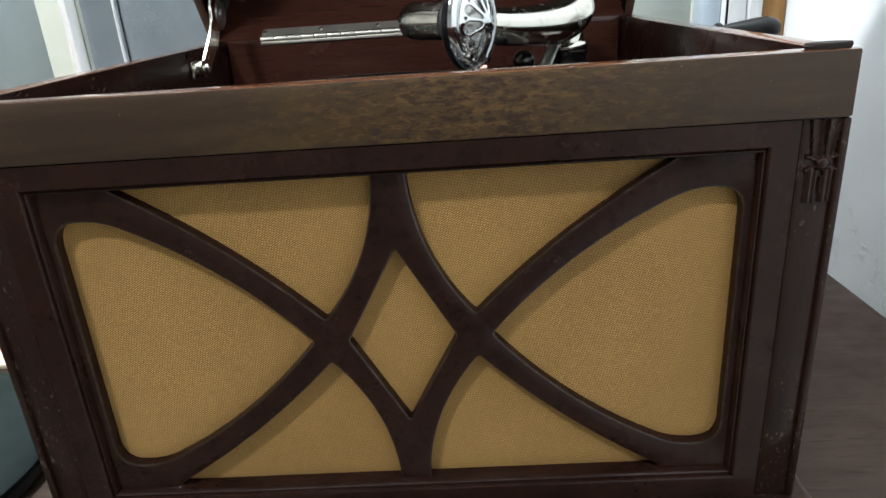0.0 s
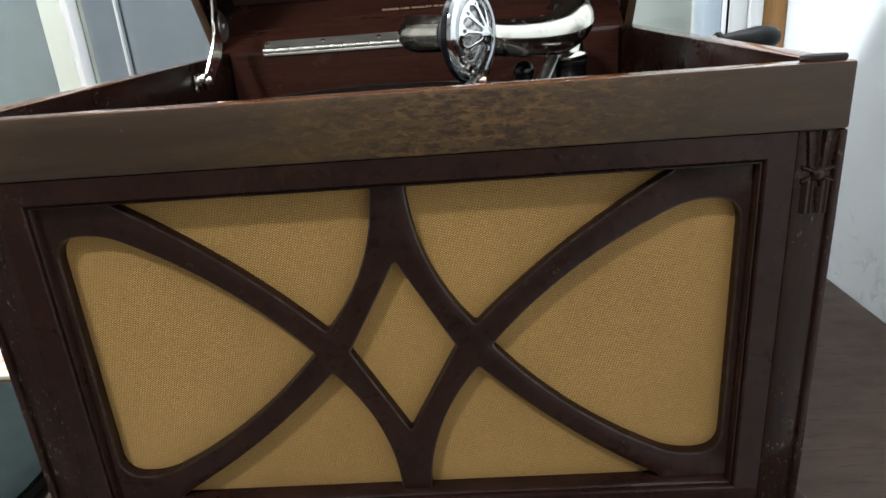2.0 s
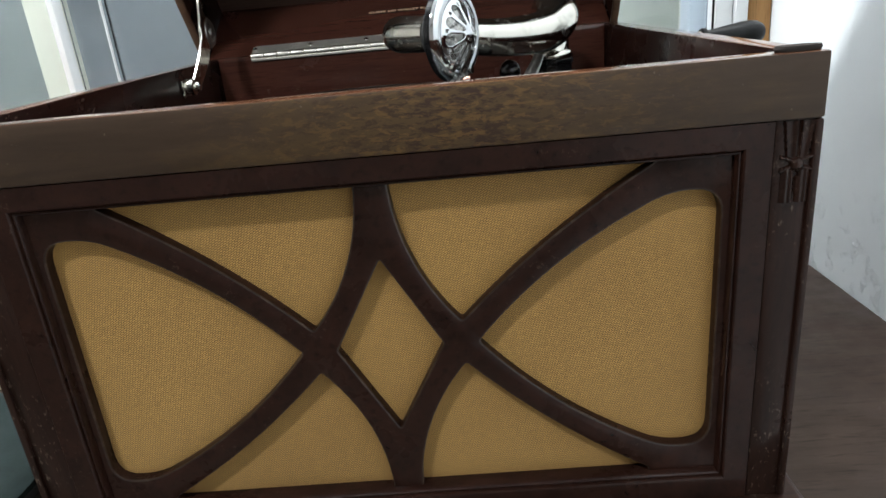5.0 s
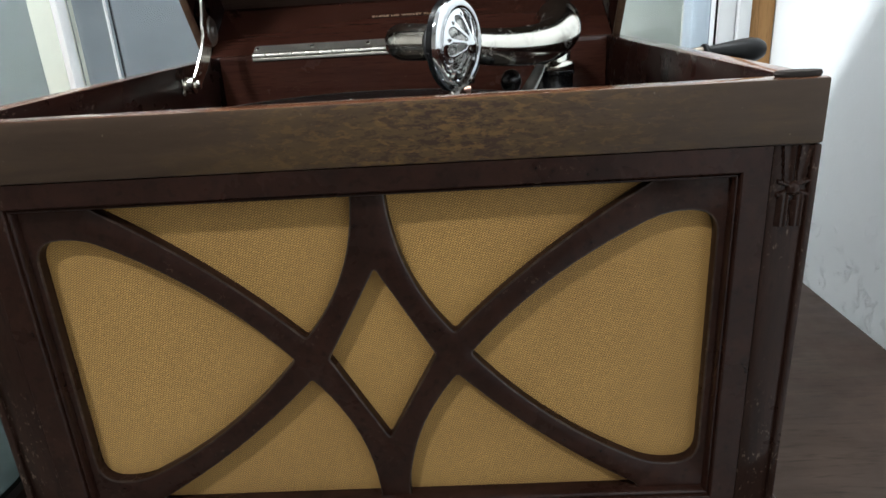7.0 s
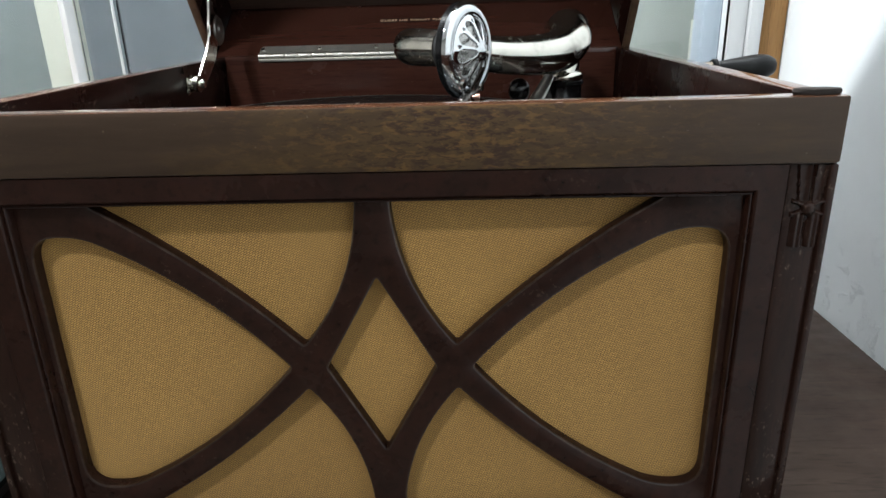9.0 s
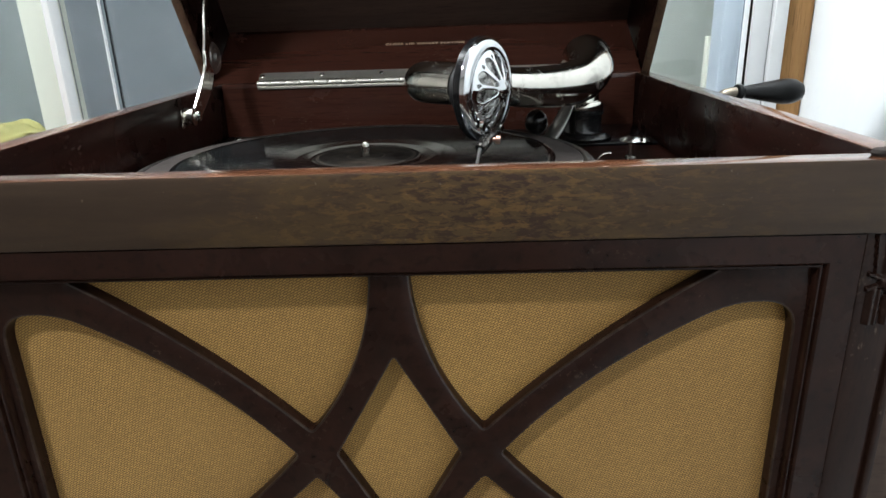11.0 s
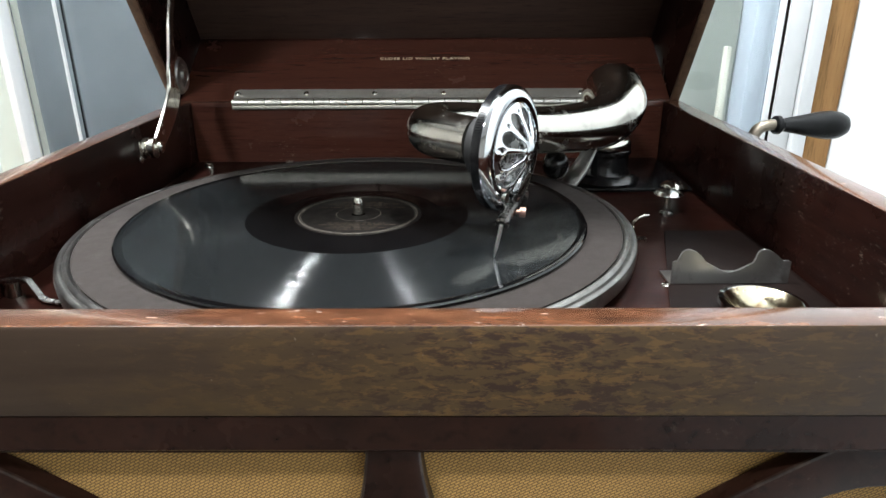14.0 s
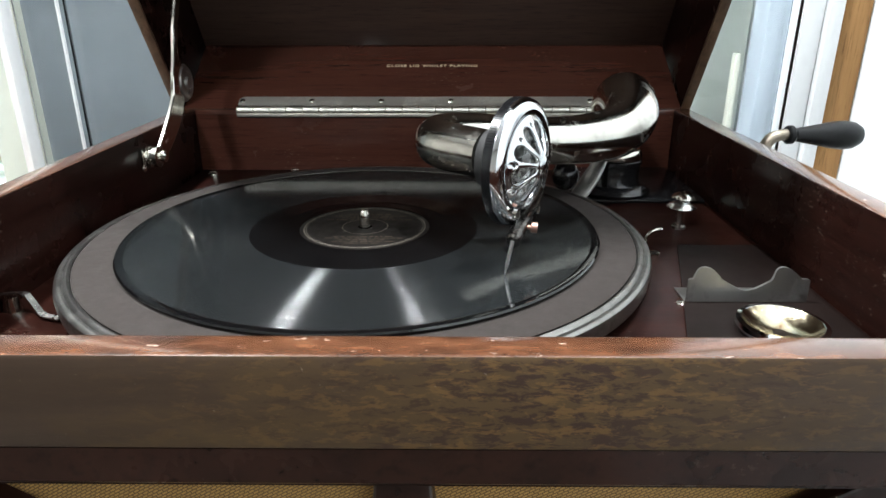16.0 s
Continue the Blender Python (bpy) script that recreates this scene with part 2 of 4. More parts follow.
YELLOW_CLOTH = plain("yellow_cloth", (0.13, 0.122, 0.035), 0.85, 0.35, 14, 0.3, 0.003)
PALE_CLOTH = plain("pale_cloth", (0.55, 0.60, 0.58), 0.85, 0.2, 14, 0.3, 0.003)
STILE_CREAM = plain("dull_cream_paint", (0.46, 0.47, 0.41), 0.6, 0.06, 12)
STILE_GREY = plain("blue_grey_paint", (0.40, 0.46, 0.53), 0.5, 0.06, 12)
LETTERING = plain("gold_lettering", (0.62, 0.50, 0.34), 0.5, 0.2, 200)


def plaster_material():
    """White distempered plaster, blistered and crumbling low down."""
    m, nt, p = material("old_white_plaster")
    v = coords(nt)
    big, fine = noise_tex(nt, v, 4.0, 5, 0.6), noise_tex(nt, v, 45.0, 6, 0.7)
    sep = nt.nodes.new("ShaderNodeSeparateXYZ")
    nt.links.new(v, sep.inputs[0])
    low = ramp(nt, sep.outputs[2], [(0.775, (1, 1, 1)), (0.87, (0, 0, 0))])
    chip = ramp(nt, noise_tex(nt, v, 55.0, 6, 0.7, 0.3), [(0.56, (0, 0, 0)), (0.66, (1, 1, 1))])
    flaw = maths(nt, "MULTIPLY", low, chip)
    col = ramp(nt, big, [(0.3, (0.72, 0.765, 0.79)), (0.7, (0.79, 0.825, 0.84))])
    col = mix(nt, maths(nt, "MULTIPLY", flaw, 0.1), col, (0.58, 0.58, 0.57))
    nt.links.new(col, p.inputs["Base Color"])
    p.inputs["Roughness"].default_value = 0.9
    h = maths(nt, "ADD", maths(nt, "MULTIPLY", fine, 0.25), maths(nt, "MULTIPLY", flaw, 1.8))
    bump(nt, p, maths(nt, "ADD", h, big), 0.6, 0.0035)
    return m


PLASTER = plaster_material()


def glass_material():
    m, nt, p = material("window_glass")
    p.inputs["Base Color"].default_value = (0.93, 0.96, 0.96, 1)
    p.inputs["Transmission Weight"].default_value = 1.0
    p.inputs["Roughness"].default_value = 0.02
    p.inputs["IOR"].default_value = 1.45
    return m


GLASS = glass_material()


def shellac_material(name, rough, gloss):
    """Pressed shellac in fine rings; the grooves' reflected grey haze is put into the base colour."""
    m, nt, p = material(name)
    v = coords(nt)
    ln = nt.nodes.new("ShaderNodeVectorMath")
    ln.operation = "LENGTH"
    flat = nt.nodes.new("ShaderNodeMapping")
    flat.inputs["Scale"].default_value = (1, 1, 0)
    nt.links.new(v, flat.inputs[0])
    nt.links.new(flat.outputs[0], ln.inputs[0])
    rings = node(nt, "ShaderNodeTexNoise", Scale=900.0, Detail=3.0, Roughness=0.8)
    rings.noise_dimensions = "1D"
    nt.links.new(ln.outputs["Value"], rings.inputs["W"])
    nt.links.new(ramp(nt, rings.outputs["Fac"], [(0.3, (0.0060, 0.0067, 0.0070)), (0.7, (0.0095, 0.0107, 0.0112))]), p.inputs["Base Color"])
    p.inputs["Roughness"].default_value = rough
    p.inputs["Specular IOR Level"].default_value = gloss
    return m


SHELLAC = shellac_material("groove_shellac", 0.13, 0.15)
SHELLAC_LAND = shellac_material("land_shellac", 0.08, 0.85)
SHELLAC_PLAIN = plain("smooth_shellac", (0.0028, 0.0028, 0.0030), 0.07, 0.3, 40, 0.015)
LABEL_PAPER = plain("dark_label_paper", (0.0065, 0.0052, 0.0044), 0.6, 0.4, 180, 0.05, gloss=0.12)
RING_PRINT = plain("pale_ring_print", (0.13, 0.115, 0.095), 0.7, 0.6, 220, 0.02, gloss=0.15)
LABEL_GILT = plain("dull_gilt_print", (0.045, 0.034, 0.025), 0.7, 0.7, 160, 0.02, gloss=0.15)


# ---- mesh helpers ----
def root(name, place, label, category, group=""):
    ob = new(name)
    ob.empty_display_size = 0.02
    ob.location = place
    return tagged(ob, label, category, group)


def base_of(ob):
    while ob.parent:
        ob = ob.parent
    return ob.location


def finish(bm, name, mat, smooth=35):
    bmesh.ops.recalc_face_normals(bm, faces=bm.faces)
    me = bpy.data.meshes.new(name)
    for f in bm.faces:
        f.smooth = smooth > 0
    bm.to_mesh(me)
    bm.free()
    if smooth > 0:
        me.set_sharp_from_angle(angle=radians(smooth))
    me.materials.append(mat)
    return me


def part(name, bm, mat, parent, label="", smooth=35):
    """One mesh under a thing or part; bm is in world metres."""
    bmesh.ops.translate(bm, verts=bm.verts, vec=-Vector(base_of(parent)))
    ob = new(name, finish(bm, name, mat, smooth))
    ob.parent = parent
    return tagged(ob, label) if label else ob


def thing(name, bm, mat, place, label, category, kind="", smooth=35):
    """A thing that is one mesh; bm is in world metres, place its origin."""
    bmesh.ops.translate(bm, verts=bm.verts, vec=-Vector(place))
    ob = new(name, finish(bm, name, mat, smooth))
    ob.location = place
    return tagged(ob, label, category, kind=kind)


def add_box(bm, lo, hi, bevel=0.0, segments=2):
    made = bmesh.ops.create_cube(bm, size=1.0)["verts"]
    lo, hi = Vector(lo), Vector(hi)
    for v in made:
        v.co = Vector(((lo[i] + hi[i]) / 2 + v.co[i] * (hi[i] - lo[i]) for i in range(3)))
    if bevel:
        edges = {e for v in made for e in v.link_edges}
        bmesh.ops.bevel(bm, geom=list(edges), offset=bevel, segments=segments, profile=0.5, affect="EDGES")
    return bm


def box(lo, hi, bevel=0.0, segments=2):
    return add_box(bmesh.new(), lo, hi, bevel, segments)


def add_lathe(bm, profile, m=Matrix(), steps=48, closed=False):
    """Turns a profile of (radius, height) about z, then moves it by m."""
    rings = []
    for r, h in profile:
        if r < 1e-6:
            rings.append([bm.verts.new(m @ Vector((0, 0, h)))])
        else:
            rings.append([bm.verts.new(m @ Vector((r * math.cos(a), r * math.sin(a), h))) for a in (2 * math.pi * k / steps for k in range(steps))])
    pairs = list(zip(rings, rings[1:])) + ([(rings[-1], rings[0])] if closed else [])
    for a, b in pairs:
        for k in range(steps):
            n = (k + 1) % steps
            quad = [a[k % len(a)], a[n % len(a)], b[n % len(b)], b[k % len(b)]]
            quad = list(dict.fromkeys(quad))
            if len(quad) > 2:
                bm.faces.new(quad)
    return bm


def lathe(profile, m=Matrix(), steps=48, closed=False):
    return add_lathe(bmesh.new(), profile, m, steps, closed)


def smooth_path(points, per=8):
    """Catmull-Rom through rows of numbers (x, y, z, radius ...)."""
    p = [np.array(q, float) for q in points]
    p = [2 * p[0] - p[1]] + p + [2 * p[-1] - p[-2]]
    out = []
    for i in range(1, len(p) - 2):
        for k in range(per):
            t = k / per
            a, b, c, d = p[i - 1 : i + 3]
            out.append(0.5 * (2 * b + (c - a) * t + (2 * a - 5 * b + 4 * c - d) * t * t + (3 * b - a - 3 * c + d) * t ** 3))
    return out + [p[-2]]


def add_tube(bm, points, per=8, steps=20, flat=1.0, caps=True):
    """A round bar along points of (x, y, z, radius)."""
    rows = smooth_path(points, per) if per else [np.array(q, float) for q in points]
    up, rings = None, []
    for i, row in enumerate(rows):
        ahead = Vector([float(q) for q in rows[min(i + 1, len(rows) - 1)][:3] - rows[max(i - 1, 0)][:3]])
        ahead.normalize()
        if up is None:
            up = ahead.orthogonal().normalized()
        up = (up - ahead * up.dot(ahead)).normalized()
        side = ahead.cross(up)
        c, r = Vector([float(q) for q in row[:3]]), float(row[3])
        rings.append([bm.verts.new(c + r * (math.cos(a) * up + flat * math.sin(a) * side)) for a in (2 * math.pi * k / steps for k in range(steps))])
    for a, b in zip(rings, rings[1:]):
        for k in range(steps):
            bm.faces.new((a[k], a[(k + 1) % steps], b[(k + 1) % steps], b[k]))
    if caps:
        bm.faces.new(rings[0][::-1])
        bm.faces.new(rings[-1])
    return bm


def tube(points, per=8, steps=20, flat=1.0):
    return add_tube(bmesh.new(), points, per, steps, flat)


def add_ball(bm, m, u=16, v=10):
    bmesh.ops.create_uvsphere(bm, u_segments=u, v_segments=v, radius=1.0, matrix=m)
    return bm


def arc_side(a, b, bulge, steps=12):
    """Points from a to b (a left out of none, b left out) bowed by bulge to the left of the way."""
    a, b = Vector(a), Vector(b)
    side = Vector((-(b - a).y, (b - a).x)).normalized() * bulge * 2
    mid = (a + b) / 2 + side
    return [a * (1 - t) ** 2 + mid * 2 * t * (1 - t) + b * t * t for t in (k / steps for k in range(steps))]


def loop_of(corners):
    """A closed outline from corners (x, z, fillet, bulge of the side that follows)."""
    sides = []
    for i, (x, z, r, bow) in enumerate(corners):
        nx, nz = corners[(i + 1) % len(corners)][:2]
        sides.append(arc_side((x, z), (nx, nz), bow))
    out = []
    for i, (x, z, r, bow) in enumerate(corners):
        here, before = sides[i], sides[i - 1]
        c = Vector((x, z))
        ins = [q for q in before if (q - c).length > r]
        start = ins[-1] if ins else before[-1]
        d = (start - c).normalized()
        start = c + d * r
        outs = [q for q in here if (q - c).length > r]
        nxt = outs[0] if outs else here[-1]
        end = c + (nxt - c).normalized() * r
        for k in range(7):
            t = k / 6
            out.append(start * (1 - t) ** 2 + c * 2 * t * (1 - t) + end * t * t)
        far = Vector(corners[(i + 1) % len(corners)][:2])
        rn = corners[(i + 1) % len(corners)][2]
        out += [q for q in here if (q - c).length > r * 1.02 and (q - far).length > rn * 1.02]
    clean = [out[0]]
    for q in out[1:]:
        if (q - clean[-1]).length > 2e-5:
            clean.append(q)
    return clean


def inset(loop, d):
    """The outline moved by d to the right of its way."""
    n, out = len(loop), []
    for i in range(n):
        a, b = loop[i - 1], loop[(i + 1) % n]
        t = (b - a).normalized()
        out.append(loop[i] + Vector((t.y, -t.x)) * d)
    return out


def pierced_plate(outer, holes, thick, ease=0.001, edge_slot=0, place=lambda x, z, d: Vector((x, d, z))):
    """A plate with eased holes. Outlines in its plane; place() takes them, with a depth from the face, into the world.
    Holes run so that 'right of the way' is the solid."""
    bm = bmesh.new()

    def ring(points, depth):
        return [bm.verts.new(place(q[0], q[1], depth)) for q in points]

    def edges(vs):
        return [bm.edges.new((vs[i - 1], vs[i])) for i in range(len(vs))]

    def bridge(a, b, slot=0):
        for i in range(len(a)):
            bm.faces.new((a[i - 1], a[i], b[i], b[i - 1])).material_index = slot

    o = ring(outer, 0.0)
    rim = edges(o)
    deep = ring(outer, thick)
    fronts = []
    for h in holes:
        f0 = ring(inset(h, ease), 0.0)
        rim += edges(f0)
        f1, f2 = ring(inset(h, ease * 0.3), ease * 0.35), ring(h, ease)
        f3 = ring(h, thick)
        fronts.append((f0, f1, f2, f3))
    bmesh.ops.triangle_fill(bm, edges=rim, use_beauty=True)
    bridge(o, deep)
    for f0, f1, f2, f3 in fronts:
        bridge(f0, f1, edge_slot)
        bridge(f1, f2, edge_slot)
        bridge(f2, f3)
    return bm


# ---- the room ----
WALL_X, BACK_Y, CEIL, TABLE = 0.428, 0.545, 2.55, 0.75
X0, Y0 = -2.2, -2.6
STRUCT = "structure"


def setting(name, bm, mat, label, category, smooth=0):
    return thing(name, bm, mat, (0, 0, 0), label, category, STRUCT, smooth)


setting("floor", box((X0 - 0.1, Y0 - 0.1, -0.1), (WALL_X + 0.1, 1.7, 0)), FLOOR_TILE, "plain grey tiled floor of the room", "floor")
setting("ceiling", box((X0 - 0.1, Y0 - 0.1, CEIL), (WALL_X + 0.1, 1.7, CEIL + 0.1)), CEILING_PAINT, "plain white painted ceiling of the room", "ceiling")
setting("wall_east", box((WALL_X, Y0 - 0.1, 0), (WALL_X + 0.12, 1.7, CEIL)), PLASTER, "white plaster wall, crumbling above the table", "wall")
setting("wall_west", box((X0 - 0.1, Y0 - 0.1, 0), (X0, 1.7, CEIL)), ROOM_PAINT, "plain beige painted room wall", "wall")
setting("wall_south", box((X0, Y0 - 0.1, 0), (WALL_X, Y0, CEIL)), ROOM_PAINT, "plain beige painted room wall", "wall")
setting("wall_north", box((X0, BACK_Y, 0), (WALL_X, BACK_Y + 0.08, 0.60)), ROOM_PAINT, "low beige wall below the window", "wall")
setting("wall_beyond", box((X0, 1.6, 0), (WALL_X, 1.7, CEIL)), ROOM_PAINT, "plain pale wall beyond the window glass", "wall")
lintel = setting("wall_lintel", box((X0, BACK_Y, 2.2), (WALL_X, BACK_Y + 0.08, CEIL)), ROOM_PAINT, "beige wall above the window", "wall")

# ceiling lamps round the light
for i, (lx, ly, lz, sx, sy, watts) in enumerate(LAMPS):
    ob = setting("ceiling_lamp", box((lx - sx / 2 - 0.02, ly - sy / 2 - 0.02, lz + 0.005), (lx + sx / 2 + 0.02, ly + sy / 2 + 0.02, CEIL), 0.004), WHITE_PAINT, "white batten ceiling lamp", "lamp")

# the window behind the gramophone: frame posts, thin beads and panes
win = root("window_1", (0, BACK_Y, 0.60), "white framed sliding window with grey glass", "window")
win["kind"] = STRUCT
part("window_sill", box((X0, BACK_Y - 0.03, 0.60), (0.35, BACK_Y + 0.08, 0.625), 0.004), WHITE_PAINT, win)
part("window_head", box((X0, BACK_Y, 2.15), (0.354, BACK_Y + 0.06, 2.2), 0.004), WHITE_PAINT, win)
post = bmesh.new()
add_box(post, (0.3612, BACK_Y - 0.006, 0.62), (0.3825, BACK_Y + 0.06, 2.2), 0.003)
add_box(post, (0.3827, BACK_Y - 0.012, 0.62), (0.3985, BACK_Y + 0.06, 2.2), 0.003)
part("window_frame", post, WHITE_PAINT, win, "white painted frame post with a raised bead")
mull = bmesh.new()
add_box(mull, (-0.4430, BACK_Y - 0.008, 0.625), (-0.4345, BACK_Y + 0.0135, 2.15), 0.002)
part("mullion", mull, WHITE_PAINT, win, "bright white upright glazing bar")
part("bead", box((-0.3812, BACK_Y - 0.002, 0.625), (-0.3797, BACK_Y + 0.004, 2.15), 0.0008), WHITE_PAINT, win, "thin white upright bead")
for px0, px1 in ((X0, -0.4433), (-0.4342, -0.3815), (-0.3794, 0.3588)):
    pane = part("pane", box((px0, BACK_Y + 0.014, 0.625), (px1, BACK_Y + 0.018, 2.15)), GLASS, win, smooth=0)
    pane.visible_shadow = False
part("glazing_seal", box((0.3592, BACK_Y - 0.003, 0.625), (0.3610, BACK_Y + 0.0005, 2.15), 0.0005), DARK_SHEET, win, "dark narrow glazing seal")
part("sliding_stile", box((-0.4880, BACK_Y + 0.020, 0.625), (-0.4480, BACK_Y + 0.055, 2.15), 0.003), STILE_CREAM, win, "cream painted stile behind the glass")
part("sliding_stile", box((0.3370, BACK_Y + 0.0188, 0.625), (0.3610, BACK_Y + 0.055, 2.15), 0.003), STILE_GREY, win, "blue-grey stile behind the glass")
setting("trim", box((0.3990, BACK_Y - 0.008, 0.0), (0.4275, BACK_Y + 0.06, 2.2), 0.003), OAK, "orange-brown varnished wooden door jamb", "trim", 35)

# behind the glass
def hanging(x0, x1, y, z0, z1, fold, waves, mat, name, label):
    bm, cols, rows_n = bmesh.new(), 90, 1
    grid = []
    for i in range(cols + 1):
        u = i / cols
        x = x0 + (x1 - x0) * u
        dy = fold * (math.sin(u * waves * 6.283) + 0.5 * math.sin(u * waves * 2.1 * 6.283 + 1))
        grid.append([bm.verts.new((x, y + dy * (0.8 + 0.2 * j / rows_n), z0 + (z1 - z0) * j / rows_n)) for j in range(rows_n + 1)])
    for a, b in zip(grid, grid[1:]):
        for j in range(rows_n):
            bm.faces.new((a[j], b[j], b[j + 1], a[j + 1]))
    bmesh.ops.solidify(bm, geom=bm.faces, thickness=0.002)
    return thing(name, bm, mat, ((x0 + x1) / 2, y, z0), label, name.replace("_", " "), smooth=60)


# added backdrop sheet: gives the panes the grey of their reflections
hanging(-2.15, 0.10, 1.42, 0.0, 2.4, 0.004, 3, GREY_BACKDROP, "blind", "smooth grey-blue backdrop added behind the window for the glass's reflected grey")
hanging(0.12, 0.42, 0.80, 0.0, 2.4, 0.0010, 2, CURTAIN, "curtain", "pale green-white curtain in soft folds behind the glass")


thing("upright_strip", box((0.3895, 0.755, 0.0), (0.3965, 0.768, 1.043), 0.001), STILE_CREAM, (0.394, 0.76, 0.0), "narrow cream upright strip standing before the curtain", "strip")


def crumpled(name, place, size, mat, label, seed, category):
    bm = bmesh.new()
    bmesh.ops.create_icosphere(bm, subdivisions=4, radius=1.0)
    for v in bm.verts:
        n = noise.noise(v.co * 1.7 + Vector((seed, 0, 0))) * 0.35 + noise.noise(v.co * 4.1 + Vector((0, seed, 0))) * 0.16
        v.co = v.co * (1 + n)
        v.co = Vector((v.co.x * size[0], v.co.y * size[1], max(v.co.z, -0.55) * size[2]))
        v.co += Vector(place) + Vector((0, 0, 0.55 * size[2]))
    return thing(name, bm, mat, place, label, category, smooth=60)


hanging(-1.30, -0.566, 0.765, 0.0, 1.32, 0.003, 4, LEFT_CURTAIN_DIMMED, "curtain", "pale green-white curtain in soft folds behind the glass")
ledge = setting("ledge", box((-1.3, 0.635, 0.0), (-0.535, 0.745, 0.885), 0.003), CREAM_PAINT, "pale ledge standing behind the window glass", "ledge")
crumpled("pale_cloth_heap", (-0.625, 0.69, 0.885), (0.085, 0.045, 0.026), PALE_CLOTH, "crumpled pale blue-white cloth on the ledge", 3, "cloth")
crumpled("yellow_cloth_heap", (-0.612, 0.69, 0.915), (0.058, 0.034, 0.028), YELLOW_CLOTH, "crumpled yellow cloth lying on a pale cloth", 8, "cloth")

# ---- the table and what lies on it ----
table = root("table", (-0.2, 0.2, 0), "dark walnut table against the plaster wall", "table")
part("tabletop", box((-0.95, -0.06, TABLE - 0.03), (0.424, 0.508, TABLE), 0.004), TABLE_WOOD, table)
for tx in (-0.9, 0.35):
    for ty in (-0.01, 0.455):
        part("leg", box((tx - 0.025, ty - 0.025, 0), (tx + 0.025, ty + 0.025, TABLE - 0.0305), 0.004), TABLE_WOOD, table)
part("apron", box((-0.87, -0.03, TABLE - 0.11), (0.32, -0.01, TABLE - 0.0305), 0.002), TABLE_WOOD, table)

tin = root("round_tin", (-0.415, 0.07, TABLE), "dark green round lidded tin lying on the table", "tin")
TIN = Matrix.Translation((-0.415, 0.07, TABLE))
part("tin_body", lathe([(0, 0.0), (0.128, 0.0), (0.132, 0.003), (0.132, 0.012), (0, 0.012)], TIN, 64), RUBBER, tin, "black tin body")
part("tin_lid", lathe([(0, 0.0205), (0.122, 0.0205), (0.131, 0.019), (0.1345, 0.0165), (0.1345, 0.0122), (0, 0.0122)], TIN, 64), GREEN_LEATHER, tin, "dark green lid")


def patterned_paper():
    m, nt, p = material("printed_cloth")
    n = noise_tex(nt, coords(nt), 30.0, 3, 0.5, 1.0)
    nt.links.new(ramp(nt, n, [(0.44, (0.62, 0.53, 0.40)), (0.5, (0.55, 0.12, 0.04)), (0.56, (0.60, 0.50, 0.38))]), p.inputs["Base Color"])
    p.inputs["Roughness"].default_value = 0.8
    return m


thing("printed_cloth", box((-0.75, 0.235, TABLE), (-0.33, 0.48, TABLE + 0.006), 0.002), patterned_paper(), (-0.54, 0.36, TABLE), "folded cream cloth with an orange-red print", "cloth")

# ---- the gramophone ----
G = root("gramophone", (0, 0.2, TABLE), "dark mahogany table gramophone with its lid open", "gramophone")
HW, RIM, DECK, FRONT = 0.2123, 1.027, 0.976, 0.0
BACK = 0.412

# carcase
part("base_moulding", box((-HW - 0.012, -0.016, TABLE), (HW + 0.012, BACK + 0.008, 0.783), 0.005, 3), MAHOGANY, G)
for s in (-1, 1):
    part("side_panel", box((min(s * 0.1955, s * HW), 0.012, 0.7832), (max(s * 0.1955, s * HW), BACK - 0.0145, 0.8996), 0.001), MAHOGANY, G)
part("back_panel", box((-HW, BACK - 0.014, 0.7832), (HW, BACK, 0.9968), 0.001), MAHOGANY, G)
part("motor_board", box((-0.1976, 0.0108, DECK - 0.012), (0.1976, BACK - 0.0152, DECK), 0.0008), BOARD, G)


def rim_wall(name, lo, hi, mat, inner, top):
    """A rail of the rim: outside wood, inside lining and the narrow top face in three materials."""
    bm = box(lo, hi, 0.0014, 2)
    ob = part(name, bm, mat, G)
    ob.data.materials.append(inner)
    ob.data.materials.append(top)
    cx, cy = (lo[0] + hi[0]) / 2, (lo[1] + hi[1]) / 2
    for f in ob.data.polygons:
        n = f.normal
        c = Vector((cx, cy, 0)) - Vector((0, 0.2, 0))
        if n.z > 0.6:
            f.material_index = 2
        elif n.x * c.x + n.y * c.y < -0.02 and abs(n.z) < 0.5:
            f.material_index = 1
    return ob


rim_wall("front_rail", (-0.2125, -0.006, 0.997), (0.2125, 0.006, RIM), WORN_RAIL, INSIDE, RIM_TOP)
rim_wall("back_rail", (-0.2125, BACK - 0.015, 0.997), (0.2125, BACK, RIM), MAHOGANY, INSIDE, RIM_TOP)
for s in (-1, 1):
    rim_wall("side_rail", (min(s * 0.198, s * 0.2125), 0.0062, 0.9), (max(s * 0.198, s * 0.2125), BACK - 0.0152, RIM), MAHOGANY, INSIDE_SIDE_SHADED, RIM_TOP)
part("inner_front_lining", box((-0.1976, 0.0108, DECK + 0.0003), (0.1976, 0.0125, RIM - 0.006)), INSIDE, G)
part("inner_back_lining", box((-0.1976, BACK - 0.0175, DECK + 0.0003), (0.1976, BACK - 0.0152, RIM - 0.004)), INSIDE, G)

